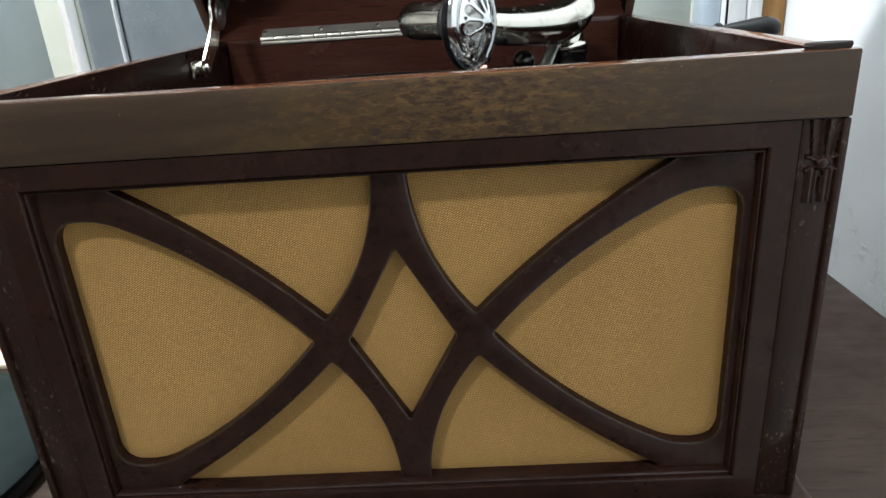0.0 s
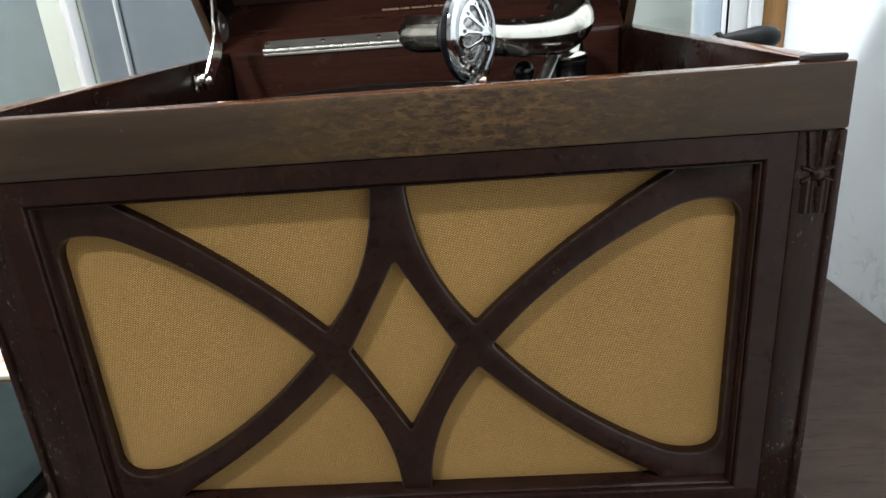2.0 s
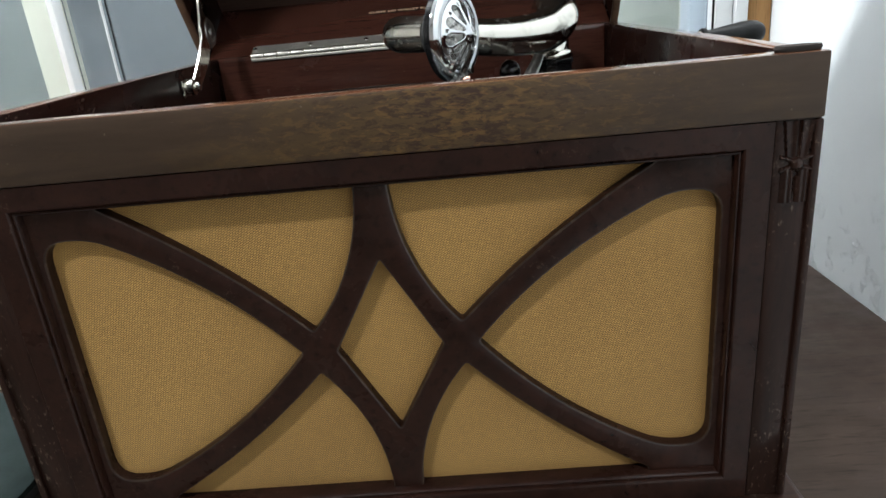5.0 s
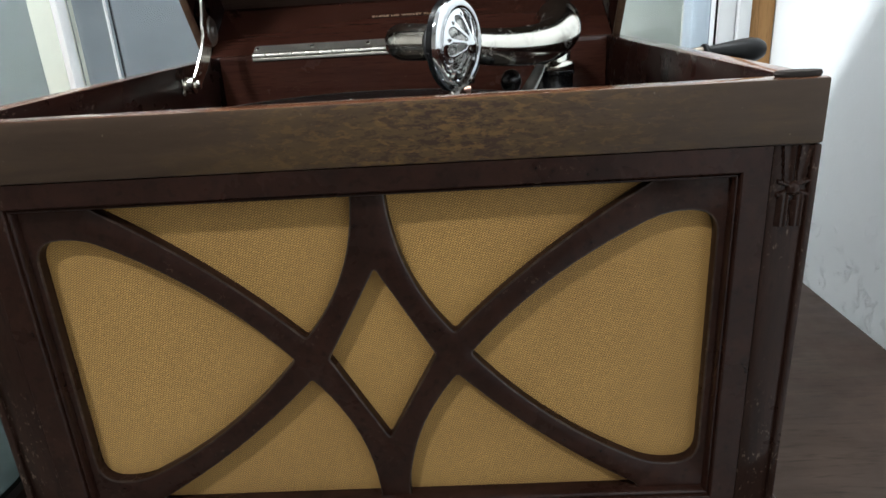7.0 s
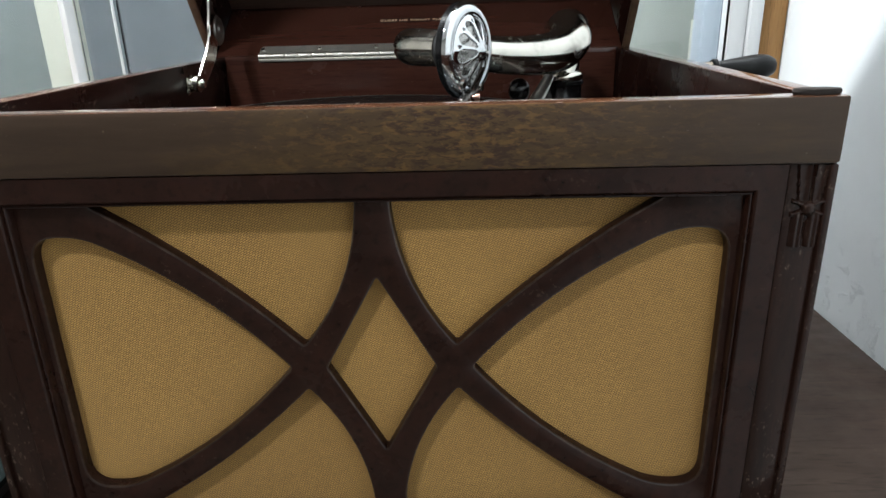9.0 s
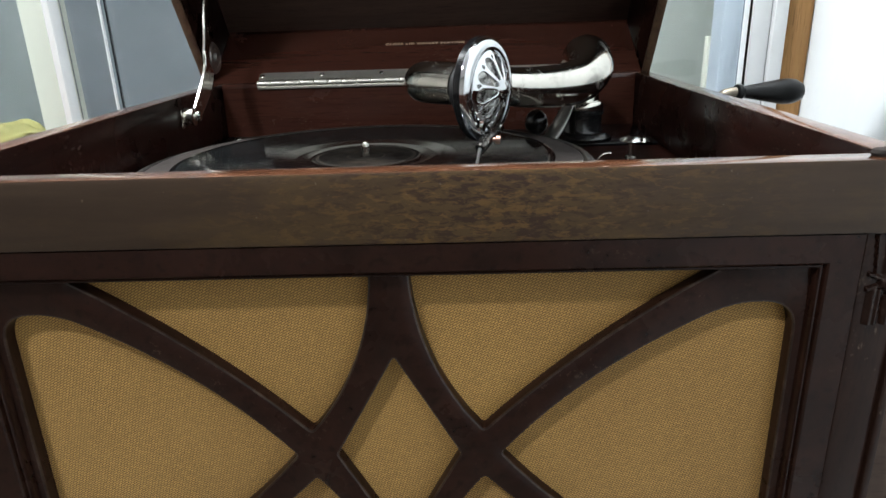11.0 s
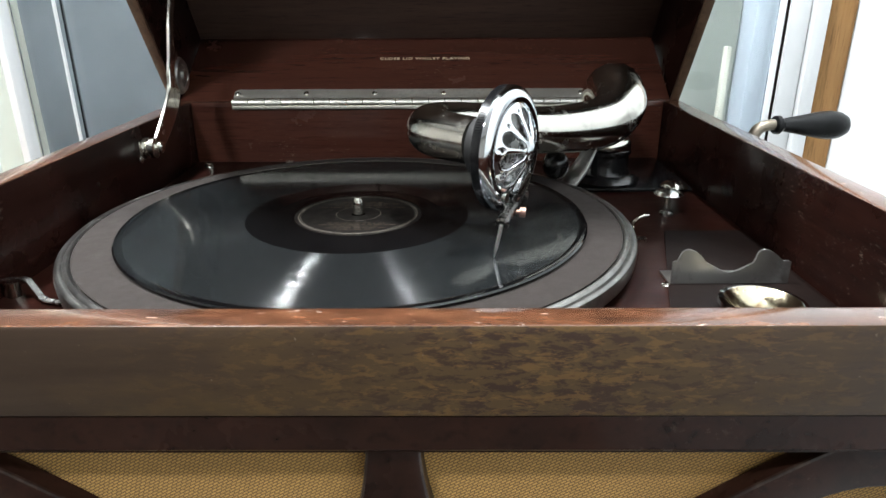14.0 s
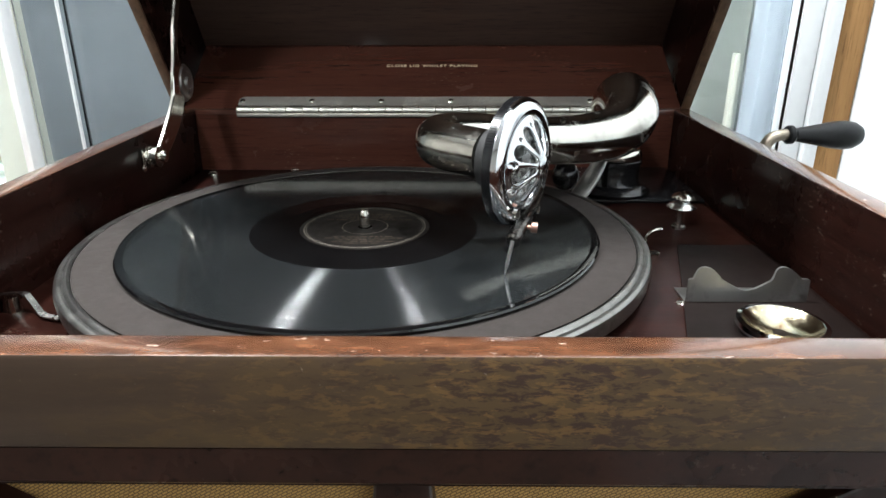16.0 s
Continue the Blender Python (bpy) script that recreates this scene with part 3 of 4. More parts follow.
# front: pilasters, framed grille
for s in (-1, 1):
    bm = bmesh.new()
    a, b = s * 0.1915, s * HW
    add_box(bm, (min(a, b), -0.0038, 0.7832), (max(a, b), 0.0115, 0.9969), 0.0006)
    c, d = s * 0.2085, s * 0.2125
    add_box(bm, (min(c, d), -0.0058, 0.7834), (max(c, d), 0.0115, 0.9968), 0.0012)
    part("pilaster", bm, MAHOGANY_UP, G)

FR = {"out": 0.1908, "in": 0.1745, "top": 0.9967, "intop": 0.9815, "bot": 0.7835, "inbot": 0.8010}
frame_part = bmesh.new()


def moulded_frame(bm, o, i):
    """A mitred frame: flat face, small bead and slope down to the panel. o and i: half width, top, bottom."""
    rows = []
    for t, y in ((0.0, 0.0), (0.0, -0.0049), (0.01, -0.0050), (0.77, -0.0050), (0.82, -0.0044), (0.85, -0.0026), (0.88, -0.0032), (0.92, -0.0033), (0.95, -0.0026), (0.98, -0.0008), (1.0, 0.0016)):
        w, zt, zb = (o[k] + (i[k] - o[k]) * t for k in range(3))
        rows.append([bm.verts.new(p) for p in ((-w, y, zb), (w, y, zb), (w, y, zt), (-w, y, zt))])
    for a, b in zip(rows, rows[1:]):
        for k in range(4):
            bm.faces.new((a[k], a[(k + 1) % 4], b[(k + 1) % 4], b[k]))
    return bm


part("grille_frame", moulded_frame(frame_part, (FR["out"], FR["top"], FR["bot"]), (FR["in"], FR["intop"], FR["inbot"])), MAHOGANY_FRET, G, smooth=25)

CZ = 0.892
half = [
    # left lobe
    [(-0.1708, 0.9655, 0.0135, 0.0), (-0.1708, 2 * CZ - 0.9670, 0.0135, 0.0), (-0.1460, 2 * CZ - 0.9670, 0.0095, -0.0070), (-0.0475, CZ, 0.002, -0.0070), (-0.1460, 0.9655, 0.0095, 0.0)],
    # upper spandrel
    [(-0.142, 0.9835, 0.0085, 0.0045), (-0.0395, 0.9045, 0.0022, -0.0075), (-0.0085, 0.9835, 0.0015, 0.0)],
    # lower spandrel
    [(-0.142, 2 * CZ - 0.9835, 0.0085, 0.0), (-0.0085, 2 * CZ - 0.9835, 0.0015, -0.0075), (-0.0395, 2 * CZ - 0.9045, 0.0022, 0.0045)],
]


def turned(loop, solid_right=True):
    area = sum(loop[i - 1][0] * loop[i][1] - loop[i][0] * loop[i - 1][1] for i in range(len(loop)))
    return loop if (area > 0) == solid_right else loop[::-1]


holes = []
for corners in half:
    lp = loop_of(corners)
    holes += [turned(lp), turned([Vector((-q[0], q[1])) for q in lp])]
holes.append(turned(loop_of([(0.0, 0.9425, 0.002, 0.0), (-0.0285, CZ, 0.0015, 0.0), (0.0, 0.8405, 0.002, 0.0), (0.0285, CZ, 0.0015, 0.0)])))
panel_outline = [Vector(q) for q in ((-0.1795, 0.796), (0.1795, 0.796), (0.1795, 0.9855), (-0.1795, 0.9855))]
fret = part("fretwork", pierced_plate(panel_outline, holes, 0.0068, 0.0010, 1, lambda x, z, d: Vector((x, 0.0012 + d, z))), MAHOGANY_FRET, G, "dark mahogany fretwork of crossing curved ribs")
fret.data.materials.append(WORN_EDGE)
part("grille_cloth", box((-0.179, 0.0088, 0.797), (0.179, 0.0102, 0.985)), CLOTH, G, "gold-brown woven grille cloth", smooth=0)


def carved_flower(cx, y, top):
    """A carved flower in low relief: two hollow petals above, a round boss with side leaves, two fluted leaves below."""
    bm = bmesh.new()

    def relief(u, w):
        s, h = abs(u), -0.0006
        if -0.0178 < w < -0.0004:
            t = -w / 0.0178
            q = (s - 0.0040 + 0.0012 * t) / (0.0032 - 0.0010 * t)
            if abs(q) < 1.0:
                h = 0.0006 + 0.0014 * q ** 4 - 0.0004 * (1 - q * q)
        if -0.0392 < w < -0.0232:
            q = (s - 0.0034) / 0.0032
            notch = s < 0.0009 and w < -0.0355
            if abs(q) < 1.0 and not notch:
                h = 0.0008 + 0.0011 * (1 - q * q) * (1.0 - 0.35 * math.cos(q * 7.0))
        for lift, tilt in ((-0.0186, 0.35), (-0.0222, -0.35)):
            d = abs(w - lift - tilt * (s - 0.003))
            if 0.002 < s < 0.0074 and d < 0.0013:
                h = max(h, 0.0018 * (1 - (d / 0.0013) ** 2))
        r = math.hypot(u, w + 0.0204)
        if r < 0.0032:
            h = max(h, 0.0008 + 0.0030 * math.sqrt(1 - (r / 0.0032) ** 2))
        if math.hypot(u, (w + 0.0255) * 1.5) < 0.0013:
            h = -0.0006
        return h

    nx, nz = 34, 88
    grid = []
    for i in range(nx + 1):
        u = -0.0078 + 0.0156 * i / nx
        grid.append([bm.verts.new((cx + u, y - relief(u, -0.0396 * j / nz), top - 0.0396 * j / nz)) for j in range(nz + 1)])
    for a, b in zip(grid, grid[1:]):
        for j in range(nz):
            bm.faces.new((a[j], a[j + 1], b[j + 1], b[j]))
    return bm


for s in (-1, 1):
    part("carved_flower", carved_flower(s * 0.2018, -0.0038, 0.9966), MAHOGANY_UP, G, "carved wooden flower ornament", smooth=50)
part("lid_pad", lathe([(0, 0.0), (0.0092, 0.0), (0.0098, 0.0012), (0.0092, 0.0026), (0, 0.003)], Matrix.Translation((0.2, 0.0, RIM)) @ Matrix.Diagonal((1.1, 0.5, 1, 1)), 24), FELT, G, "small brown felt pad on the rim")

# ---- lid, opened backwards ----
HINGE_Y, HINGE_Z, OPEN = 0.3985, RIM + 0.0010, 57.0
LIDM = Matrix.Translation((0, HINGE_Y, HINGE_Z)) @ Matrix.Rotation(radians(-OPEN), 4, "X")
LID_H, LID_D = 0.086, 0.411


def lid_box(lo, hi, bevel=0.0015):
    bm = box(lo, hi, bevel)
    bmesh.ops.transform(bm, matrix=LIDM, verts=bm.verts)
    return bm


lid = part("lid", lid_box((-0.2165, -LID_D, LID_H), (0.2125, 0.0135, LID_H + 0.014), 0.003), INSIDE, G, "open lid of red-brown varnished mahogany")
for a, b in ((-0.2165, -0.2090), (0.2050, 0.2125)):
    part("lid_side", lid_box((a, -LID_D, 0.0032), (b, 0.0135, LID_H - 0.0004)), INSIDE_SIDE_SHADED, lid)
    part("lid_edge", lid_box((a, -LID_D, 0), (b, 0.0135, 0.003), 0.0008), LID_EDGE, lid, "paler worn edge")
part("lid_back", lid_box((-0.2086, 0.0, 0), (0.2046, 0.0135, LID_H - 0.0004)), INSIDE, lid)
part("lid_front", lid_box((-0.2086, -LID_D, 0), (0.2046, -LID_D + 0.0115, LID_H - 0.0004)), INSIDE, lid)
part("lid_lining", lid_box((-0.2084, -LID_D + 0.012, LID_H - 0.004), (0.2044, -0.0005, LID_H - 0.0006), 0.0005), LINING, lid)

# lettering on the lid
curve = bpy.data.curves.new("lettering", "FONT")
curve.body, curve.size, curve.align_x, curve.align_y, curve.extrude, curve.offset = "CLOSE LID WHILST PLAYING", 0.0066, "CENTER", "CENTER", 0.0001, 0.00012
curve.space_character = 1.18
tmp = new("lettering_source", curve)
me = bpy.data.meshes.new_from_object(tmp.evaluated_get(bpy.context.evaluated_depsgraph_get()))
bpy.data.objects.remove(tmp)
bm = bmesh.new()
bm.from_mesh(me)
wide = max(v.co.x for v in bm.verts) - min(v.co.x for v in bm.verts)
bmesh.ops.transform(bm, matrix=LIDM @ Matrix.Translation((-0.0025, -0.0004, 0.0535)) @ Matrix.Rotation(radians(90), 4, "X") @ Matrix.Diagonal((0.0795 / wide, 0.62, 1, 1)), verts=bm.verts)
part("lettering", bm, LETTERING, lid, "small gold capital letters", smooth=0)

# piano hinge
leaf = []
for cx, cz, start in ((-0.163 + 0.0045, 0.0125 - 0.0045, 90), (-0.163 + 0.0015, 0.0027, 180), (0.139 - 0.0015, 0.0027, 270), (0.139 - 0.0045, 0.0125 - 0.0045, 0)):
    rr = 0.0045 if cz > 0.005 else 0.0015
    leaf += [Vector((cx + rr * math.cos(radians(start + q)), cz + rr * math.sin(radians(start + q)))) for q in range(0, 91, 15)]
hinge = part("hinge", pierced_plate(leaf, [], 0.0010, 0.0003, 0, lambda x, z, d: LIDM @ Vector((x, -0.0012 + d, z))), HINGE_METAL, G, "long nickel piano hinge")
part("hinge_leaf", box((-0.163, BACK - 0.0192, RIM - 0.0055), (0.139, BACK - 0.0178, RIM - 0.0028), 0.0003), HINGE_METAL, hinge)
kn = bmesh.new()
span, count = 0.302, 22
for k in range(count):
    x0 = -0.163 + span * k / count
    add_lathe(kn, [(0, 0), (0.0026, 0.0), (0.0030, 0.0004), (0.0030, span / count - 0.0010), (0.0026, span / count - 0.0004), (0, span / count - 0.0004)], Matrix.Translation((x0, HINGE_Y - 0.0035, RIM - 0.0005)) @ Matrix.Rotation(radians(90), 4, "Y"), 12)
tagged(part("hinge_knuckle", kn, HINGE_METAL, hinge), kind="stuff")


def screw(m, r=0.0028, h=0.0012):
    """A domed, slotted screw head."""
    bm = lathe([(0, 0), (r, 0), (r * 0.95, h * 0.4), (r * 0.6, h * 0.9), (0, h)], m, 16)
    c = bmesh.ops.create_cube(bm, size=1.0)["verts"]
    for v in c:
        v.co = m @ Vector((v.co.x * r * 1.5, v.co.y * r * 0.22, h * 0.95 + v.co.z * h * 0.15))
    return bm


for k in range(6):
    x = -0.160 + 0.058 * k
    part("screw", screw(LIDM @ Matrix.Translation((x, -0.0013, 0.0070)) @ Matrix.Rotation(radians(90), 4, "X"), 0.0024), NICKEL, hinge)

# lid stay
def strip(path, thick, per=6):
    """A flat bar that runs in the yz plane. path: (x, y, z, width)."""
    bm = bmesh.new()
    rows, rings = smooth_path(path, per), []
    for i, (x, y, z, w) in enumerate(rows):
        d = rows[min(i + 1, len(rows) - 1)] - rows[max(i - 1, 0)]
        n = Vector((0, -d[2], d[1])).normalized()
        c = Vector((float(x), float(y), float(z)))
        e = min(thick * 0.4, 0.0006)
        ring = []
        for sx, sn in ((-thick / 2, -w / 2 + e), (-thick / 2 + e, -w / 2), (thick / 2 - e, -w / 2), (thick / 2, -w / 2 + e), (thick / 2, w / 2 - e), (thick / 2 - e, w / 2), (-thick / 2 + e, w / 2), (-thick / 2, w / 2 - e)):
            ring.append(bm.verts.new(c + Vector((sx, 0, 0)) + n * float(sn)))
        rings.append(ring)
    for a, b in zip(rings, rings[1:]):
        for k in range(8):
            bm.faces.new((a[k], a[(k + 1) % 8], b[(k + 1) % 8], b[k]))
    bm.faces.new(rings[0][::-1])
    bm.faces.new(rings[-1])
    return bm


stay = part("lid_stay", strip([(-0.1895, 0.297, 1.010, 0.011), (-0.1885, 0.310, 1.019, 0.015), (-0.1872, 0.325, 1.032, 0.018), (-0.1866, 0.335, 1.0445, 0.019), (-0.1866, 0.3395, 1.057, 0.020), (-0.1870, 0.3425, 1.068, 0.014), (-0.1880, 0.3455, 1.078, 0.008), (-0.1885, 0.351, 1.092, 0.007), (-0.1885, 0.362, 1.112, 0.007), (-0.1885, 0.375, 1.14, 0.007), (-0.1885, 0.385, 1.165, 0.007)], 0.0028), NICKEL, G, "curved flat nickel lid stay")
JOINT = Matrix.Translation((-0.1855, 0.352, 1.054)) @ Matrix.Rotation(radians(90), 4, "Y") @ Matrix.Diagonal((1.18, 1.18, 1, 1))
part("stay_joint", lathe([(0, -0.003), (0.0115, -0.003), (0.0118, -0.001), (0.010, 0.0012), (0.0072, 0.0016), (0.0068, 0.0006), (0.004, 0.0008), (0.0036, 0.0030), (0, 0.0034)], JOINT, 32), DULL_NICKEL, stay)
part("stay_pin", lathe([(0, 0), (0.0042, 0), (0.0042, 0.003), (0.003, 0.004), (0, 0.0042)], Matrix.Translation((-0.1885, 0.298, 1.0105)) @ Matrix.Rotation(radians(90), 4, "Y"), 20), NICKEL, stay)
part("stay_plate", lid_box((-0.2088, -0.175, 0.006), (-0.187, -0.150, 0.030), 0.001), DULL_NICKEL, stay)
brk = bmesh.new()
add_box(brk, (-0.1979, 0.286, 1.003), (-0.1955, 0.304, 1.017), 0.0008)
add_lathe(brk, [(0, 0), (0.0072, 0), (0.0078, 0.0015), (0.0072, 0.0032), (0.0058, 0.0036), (0.0058, 0.0055), (0.0072, 0.006), (0.0072, 0.009), (0.003, 0.0095), (0, 0.010)], Matrix.Translation((-0.1975, 0.295, 1.0105)) @ Matrix.Rotation(radians(90), 4, "Y"), 28)
part("stay_bracket", brk, NICKEL, stay)
part("screw", screw(Matrix.Translation((-0.1955, 0.2845, 1.0045)) @ Matrix.Rotation(radians(90), 4, "Y"), 0.0025), NICKEL, stay)

# ---- turntable, record ----
CX, CY = -0.0340, 0.1955
TT = Matrix.Translation((CX, CY, DECK))
turntable = part("turntable", lathe([(0, 0.003), (0.140, 0.003), (0.1525, 0.0035), (0.1550, 0.006), (0.1556, 0.0110), (0.1550, 0.0134), (0.1538, 0.0144), (0.1524, 0.0146), (0.1514, 0.0142), (0.1506, 0.0150), (0.1494, 0.0155), (0.1484, 0.0150), (0.1478, 0.0138), (0, 0.0138)], TT, 128), RIM_NICKEL, G, "nickel rimmed turntable")
part("turntable_felt", lathe([(0, 0.0139), (0.1474, 0.0139), (0.1476, 0.0152), (0.1465, 0.0158), (0.02, 0.0158), (0, 0.0158)], TT, 128), FELT, turntable, "grey-brown felt turntable cover")
part("spindle", lathe([(0, 0.0), (0.0031, 0.0), (0.0031, 0.0235), (0.0028, 0.0257), (0.0017, 0.0274), (0, 0.0278)], TT, 24), NICKEL, turntable, "nickel spindle")

REC_Z = DECK + 0.0159
REC = Matrix.Translation((CX, CY, REC_Z))
record = root("record", (CX, CY, REC_Z), "black shellac record lying on the turntable", "record")
R = 0.1290
# flat lands between rounded grooves of slightly uneven cut
random.seed(9)
LAND, WALL = 0.00017, 0.000026
wave, r = [(0.0630, 0.0018)], 0.0630
while r < R - 0.0045 - 0.0005:
    jitter, z, down = random.uniform(-5.0, 5.0), 0.0018, [(r + LAND, 0.0018)]
    for k, tilt in enumerate((13, 22, 29, 36)):
        z -= WALL * math.tan(radians(tilt + jitter))
        down.append((r + LAND + WALL * (k + 1), z))
    middle = r + LAND + 4 * WALL
    wave += down + [(2 * middle - q, z) for q, z in down[-2::-1]]
    r += LAND + 8 * WALL
wave.append((R - 0.0045, 0.0018))
band = part("groove_band", lathe(wave, REC, 144), SHELLAC, record, "fine grooved black shellac", smooth=6)
band.data.materials.append(SHELLAC_LAND)
for f in band.data.polygons:
    f.material_index = 1 if abs(f.normal.z) > 0.999 else 0
part("record_edge", lathe([(R - 0.0045, 0.0018), (R - 0.0035, 0.0021), (R - 0.0008, 0.0021), (R, 0.0014), (R, 0.0007), (R - 0.0008, 0), (0.0038, 0), (0.0038, 0.0014), (R - 0.0045, 0.0014)], REC, 160, True), SHELLAC_PLAIN, record)
part("run_out", lathe([(0.0362, 0.00162), (0.0372, 0.00174), (0.0382, 0.00170), (0.0470, 0.00172), (0.0476, 0.00175), (0.0482, 0.00173), (0.0630, 0.0018)], REC, 128), SHELLAC_PLAIN, record)
lab = part("label", lathe([(0.0039, 0.00165), (0.0362, 0.00165)], REC, 96), LABEL_PAPER, record, "dark paper record label with gilt rings", smooth=0)
gilt = bmesh.new()
for r0, r1 in ((0.0335, 0.0341), (0.0325, 0.0328), (0.0125, 0.0129)):
    add_lathe(gilt, [(r0, 0.00172), (r1, 0.00172)], REC, 96)
part("label_rings", gilt, RING_PRINT, lab, smooth=0)
bars = bmesh.new()
random.seed(4)


def print_bar(x, y, w, h):
    vs = [bars.verts.new(REC @ Vector((x + sx * w / 2, y + sy * h / 2, 0.00174))) for sx, sy in ((-1, -1), (1, -1), (1, 1), (-1, 1))]
    bars.faces.new(vs)


for row in range(9):
    y = -0.027 + row * 0.0026 if row < 5 else 0.012 + (row - 5) * 0.0034
    reach = math.sqrt(max(0.0, 0.030 ** 2 - y * y)) * (0.85 if row % 2 else 0.6)
    x = -reach
    while x < reach:
        w = random.uniform(0.0012, 0.0045)
        if math.hypot(x, y) > 0.013:
            print_bar(x + w / 2, y, w, 0.0011 if row < 5 else 0.002)
        x += w + random.uniform(0.0006, 0.0016)
tagged(part("label_print", bars, LABEL_GILT, lab, smooth=0), kind="stuff")

# ---- tone arm and sound box ----
AB = Matrix.Translation((0.1345, 0.322, DECK))
arm_plate = bmesh.new()
add_box(arm_plate, (0.108, 0.298, DECK + 0.0002), (0.1955, 0.3945, DECK + 0.003), 0.001)
part("arm_plate", arm_plate, EBONITE, G, "black plate under the tone arm")
arm = part("tone_arm", tube([(0.1345, 0.330, 1.003, 0.0172), (0.1350, 0.337, 1.022, 0.0178), (0.1362, 0.336, 1.041, 0.0183), (0.1378, 0.319, 1.0465, 0.0184), (0.1370, 0.299, 1.0390, 0.0180), (0.1250, 0.281, 1.0315, 0.0172), (0.1050, 0.2670, 1.0295, 0.0160), (0.078, 0.2500, 1.0310, 0.0146), (0.050, 0.236, 1.0355, 0.0136), (0.026, 0.223, 1.0395, 0.0130), (0.0105, 0.210, 1.0415, 0.0128), (0.0075, 0.195, 1.0420, 0.0127), (0.0130, 0.182, 1.0420, 0.0126), (0.0270, 0.1685, 1.0420, 0.0122), (0.0320, 0.164, 1.042, 0.0120)], 10, 36), NICKEL, G, "curved tarnished nickel tone arm")
part("arm_base", lathe([(0, 0.0032), (0.0265, 0.0032), (0.0270, 0.0055), (0.0235, 0.0085), (0.0195, 0.0100), (0.0180, 0.0125), (0.0180, 0.0235), (0.0195, 0.0245), (0.0195, 0.0275), (0.0178, 0.0285), (0, 0.0285)], AB, 48), EBONITE, arm, "black ebonite arm base")
part("arm_collar", lathe([(0, 0.0286), (0.0188, 0.0286), (0.0192, 0.0300), (0.0188, 0.0330), (0.0172, 0.0350), (0, 0.0350)], AB, 48), NICKEL, arm)
part("arm_lug", tube([(0.098, 0.291, 0.9793, 0.0050), (0.104, 0.293, 0.984, 0.0056), (0.111, 0.296, 0.993, 0.0060), (0.117, 0.299, 1.003, 0.0052), (0.121, 0.303, 1.010, 0.0042)], 6, 16, 0.25), DULL_NICKEL, arm, "curved nickel lug")
part("arm_stop", add_ball(bmesh.new(), Matrix.Translation((0.0930, 0.288, 0.9990)) @ Matrix.Diagonal((0.0095, 0.0095, 0.0105, 1)), 24, 16), EBONITE, arm, "round black stop")

BOXC = Vector((0.0475, 0.1530, 1.0405))
NORM = Vector((0.86, -0.51, 0.0)).normalized()
ACROSS = Vector((0.51, 0.86, 0.0)).normalized()
UPV = (Vector((0.0, 0.0, 1.0)) + 0.18 * ACROSS).normalized()
ACROSS = UPV.cross(NORM).normalized()
SB = Matrix(((ACROSS.x, UPV.x, NORM.x, BOXC.x), (ACROSS.y, UPV.y, NORM.y, BOXC.y), (ACROSS.z, UPV.z, NORM.z, BOXC.z), (0, 0, 0, 1)))
sound_box = part("sound_box", lathe([(0.0, -0.0095), (0.017, -0.0095), (0.0205, -0.0085), (0.0285, -0.0065), (0.0302, -0.0055), (0.0302, -0.0012), (0.0285, -0.0005), (0, -0.0005)], SB, 64), EBONITE, arm, "round sound box with a pierced chrome face")
part("rubber_gasket", lathe([(0.0, -0.0175), (0.0145, -0.0175), (0.0152, -0.016), (0.0152, -0.0105), (0.0165, -0.0096), (0, -0.0096)], SB, 48), RUBBER, sound_box)
part("chrome_ring", lathe([(0.0225, 0.0018), (0.0232, 0.0032), (0.0252, 0.0040), (0.0282, 0.0034), (0.0302, 0.0016), (0.0308, -0.0006), (0.0300, -0.0010), (0.0225, -0.0004)], SB, 72, True), CHROME, sound_box)
part("diaphragm", lathe([(0, 0.0001), (0.0226, 0.0001)], SB, 48), KNOB_NICKEL, sound_box, smooth=0)
ridges = bmesh.new()
for k in range(150):
    m = SB @ Matrix.Rotation(2 * math.pi * k / 150, 4, "Z") @ Matrix.Translation((0.03030, 0, -0.0035))
    made = bmesh.ops.create_cube(ridges, size=1.0)["verts"]
    for v in made:
        v.co = m @ Vector((v.co.x * 0.0008, v.co.y * 0.0007, v.co.z * 0.0030))
part("knurled_edge", ridges, EBONITE, sound_box, smooth=0)


def teardrop(angle, r0, r1, w0, w1):
    """An outline along a radius: narrow at r0, round and wide at r1."""
    pts = [(r0, -w0), (r1 - w1, -w1)]
    pts += [(r1 - w1 + w1 * math.sin(t), -w1 * math.cos(t)) for t in (math.pi * k / 8 for k in range(1, 8))]
    pts += [(r1 - w1, w1), (r0, w0), (r0 - w0, 0)]
    c, s = math.cos(angle), math.sin(angle)
    return turned([Vector((p[0] * c - p[1] * s, p[0] * s + p[1] * c)) for p in pts])


face_holes = [teardrop(radians(a), 0.0072, 0.0205, 0.0014, 0.0038) for a in range(18, 378, 36)]
face_holes += [turned([Vector((0.0192 * math.cos(radians(a)) + 0.0011 * math.cos(q), 0.0192 * math.sin(radians(a)) + 0.0011 * math.sin(q))) for q in (2 * math.pi * k / 10 for k in range(10))]) for a in range(36, 396, 36)]
disc = [Vector((0.0228 * math.cos(2 * math.pi * k / 64), 0.0228 * math.sin(2 * math.pi * k / 64))) for k in range(64)]
part("pierced_face", pierced_plate(disc, face_holes, 0.0016, 0.0004, 0, lambda x, z, d: SB @ Vector((x, z, 0.0034 - d + 0.0088 * (1 - (x * x + z * z) / 0.00052)))), CHROME, sound_box, "pierced chrome guard")
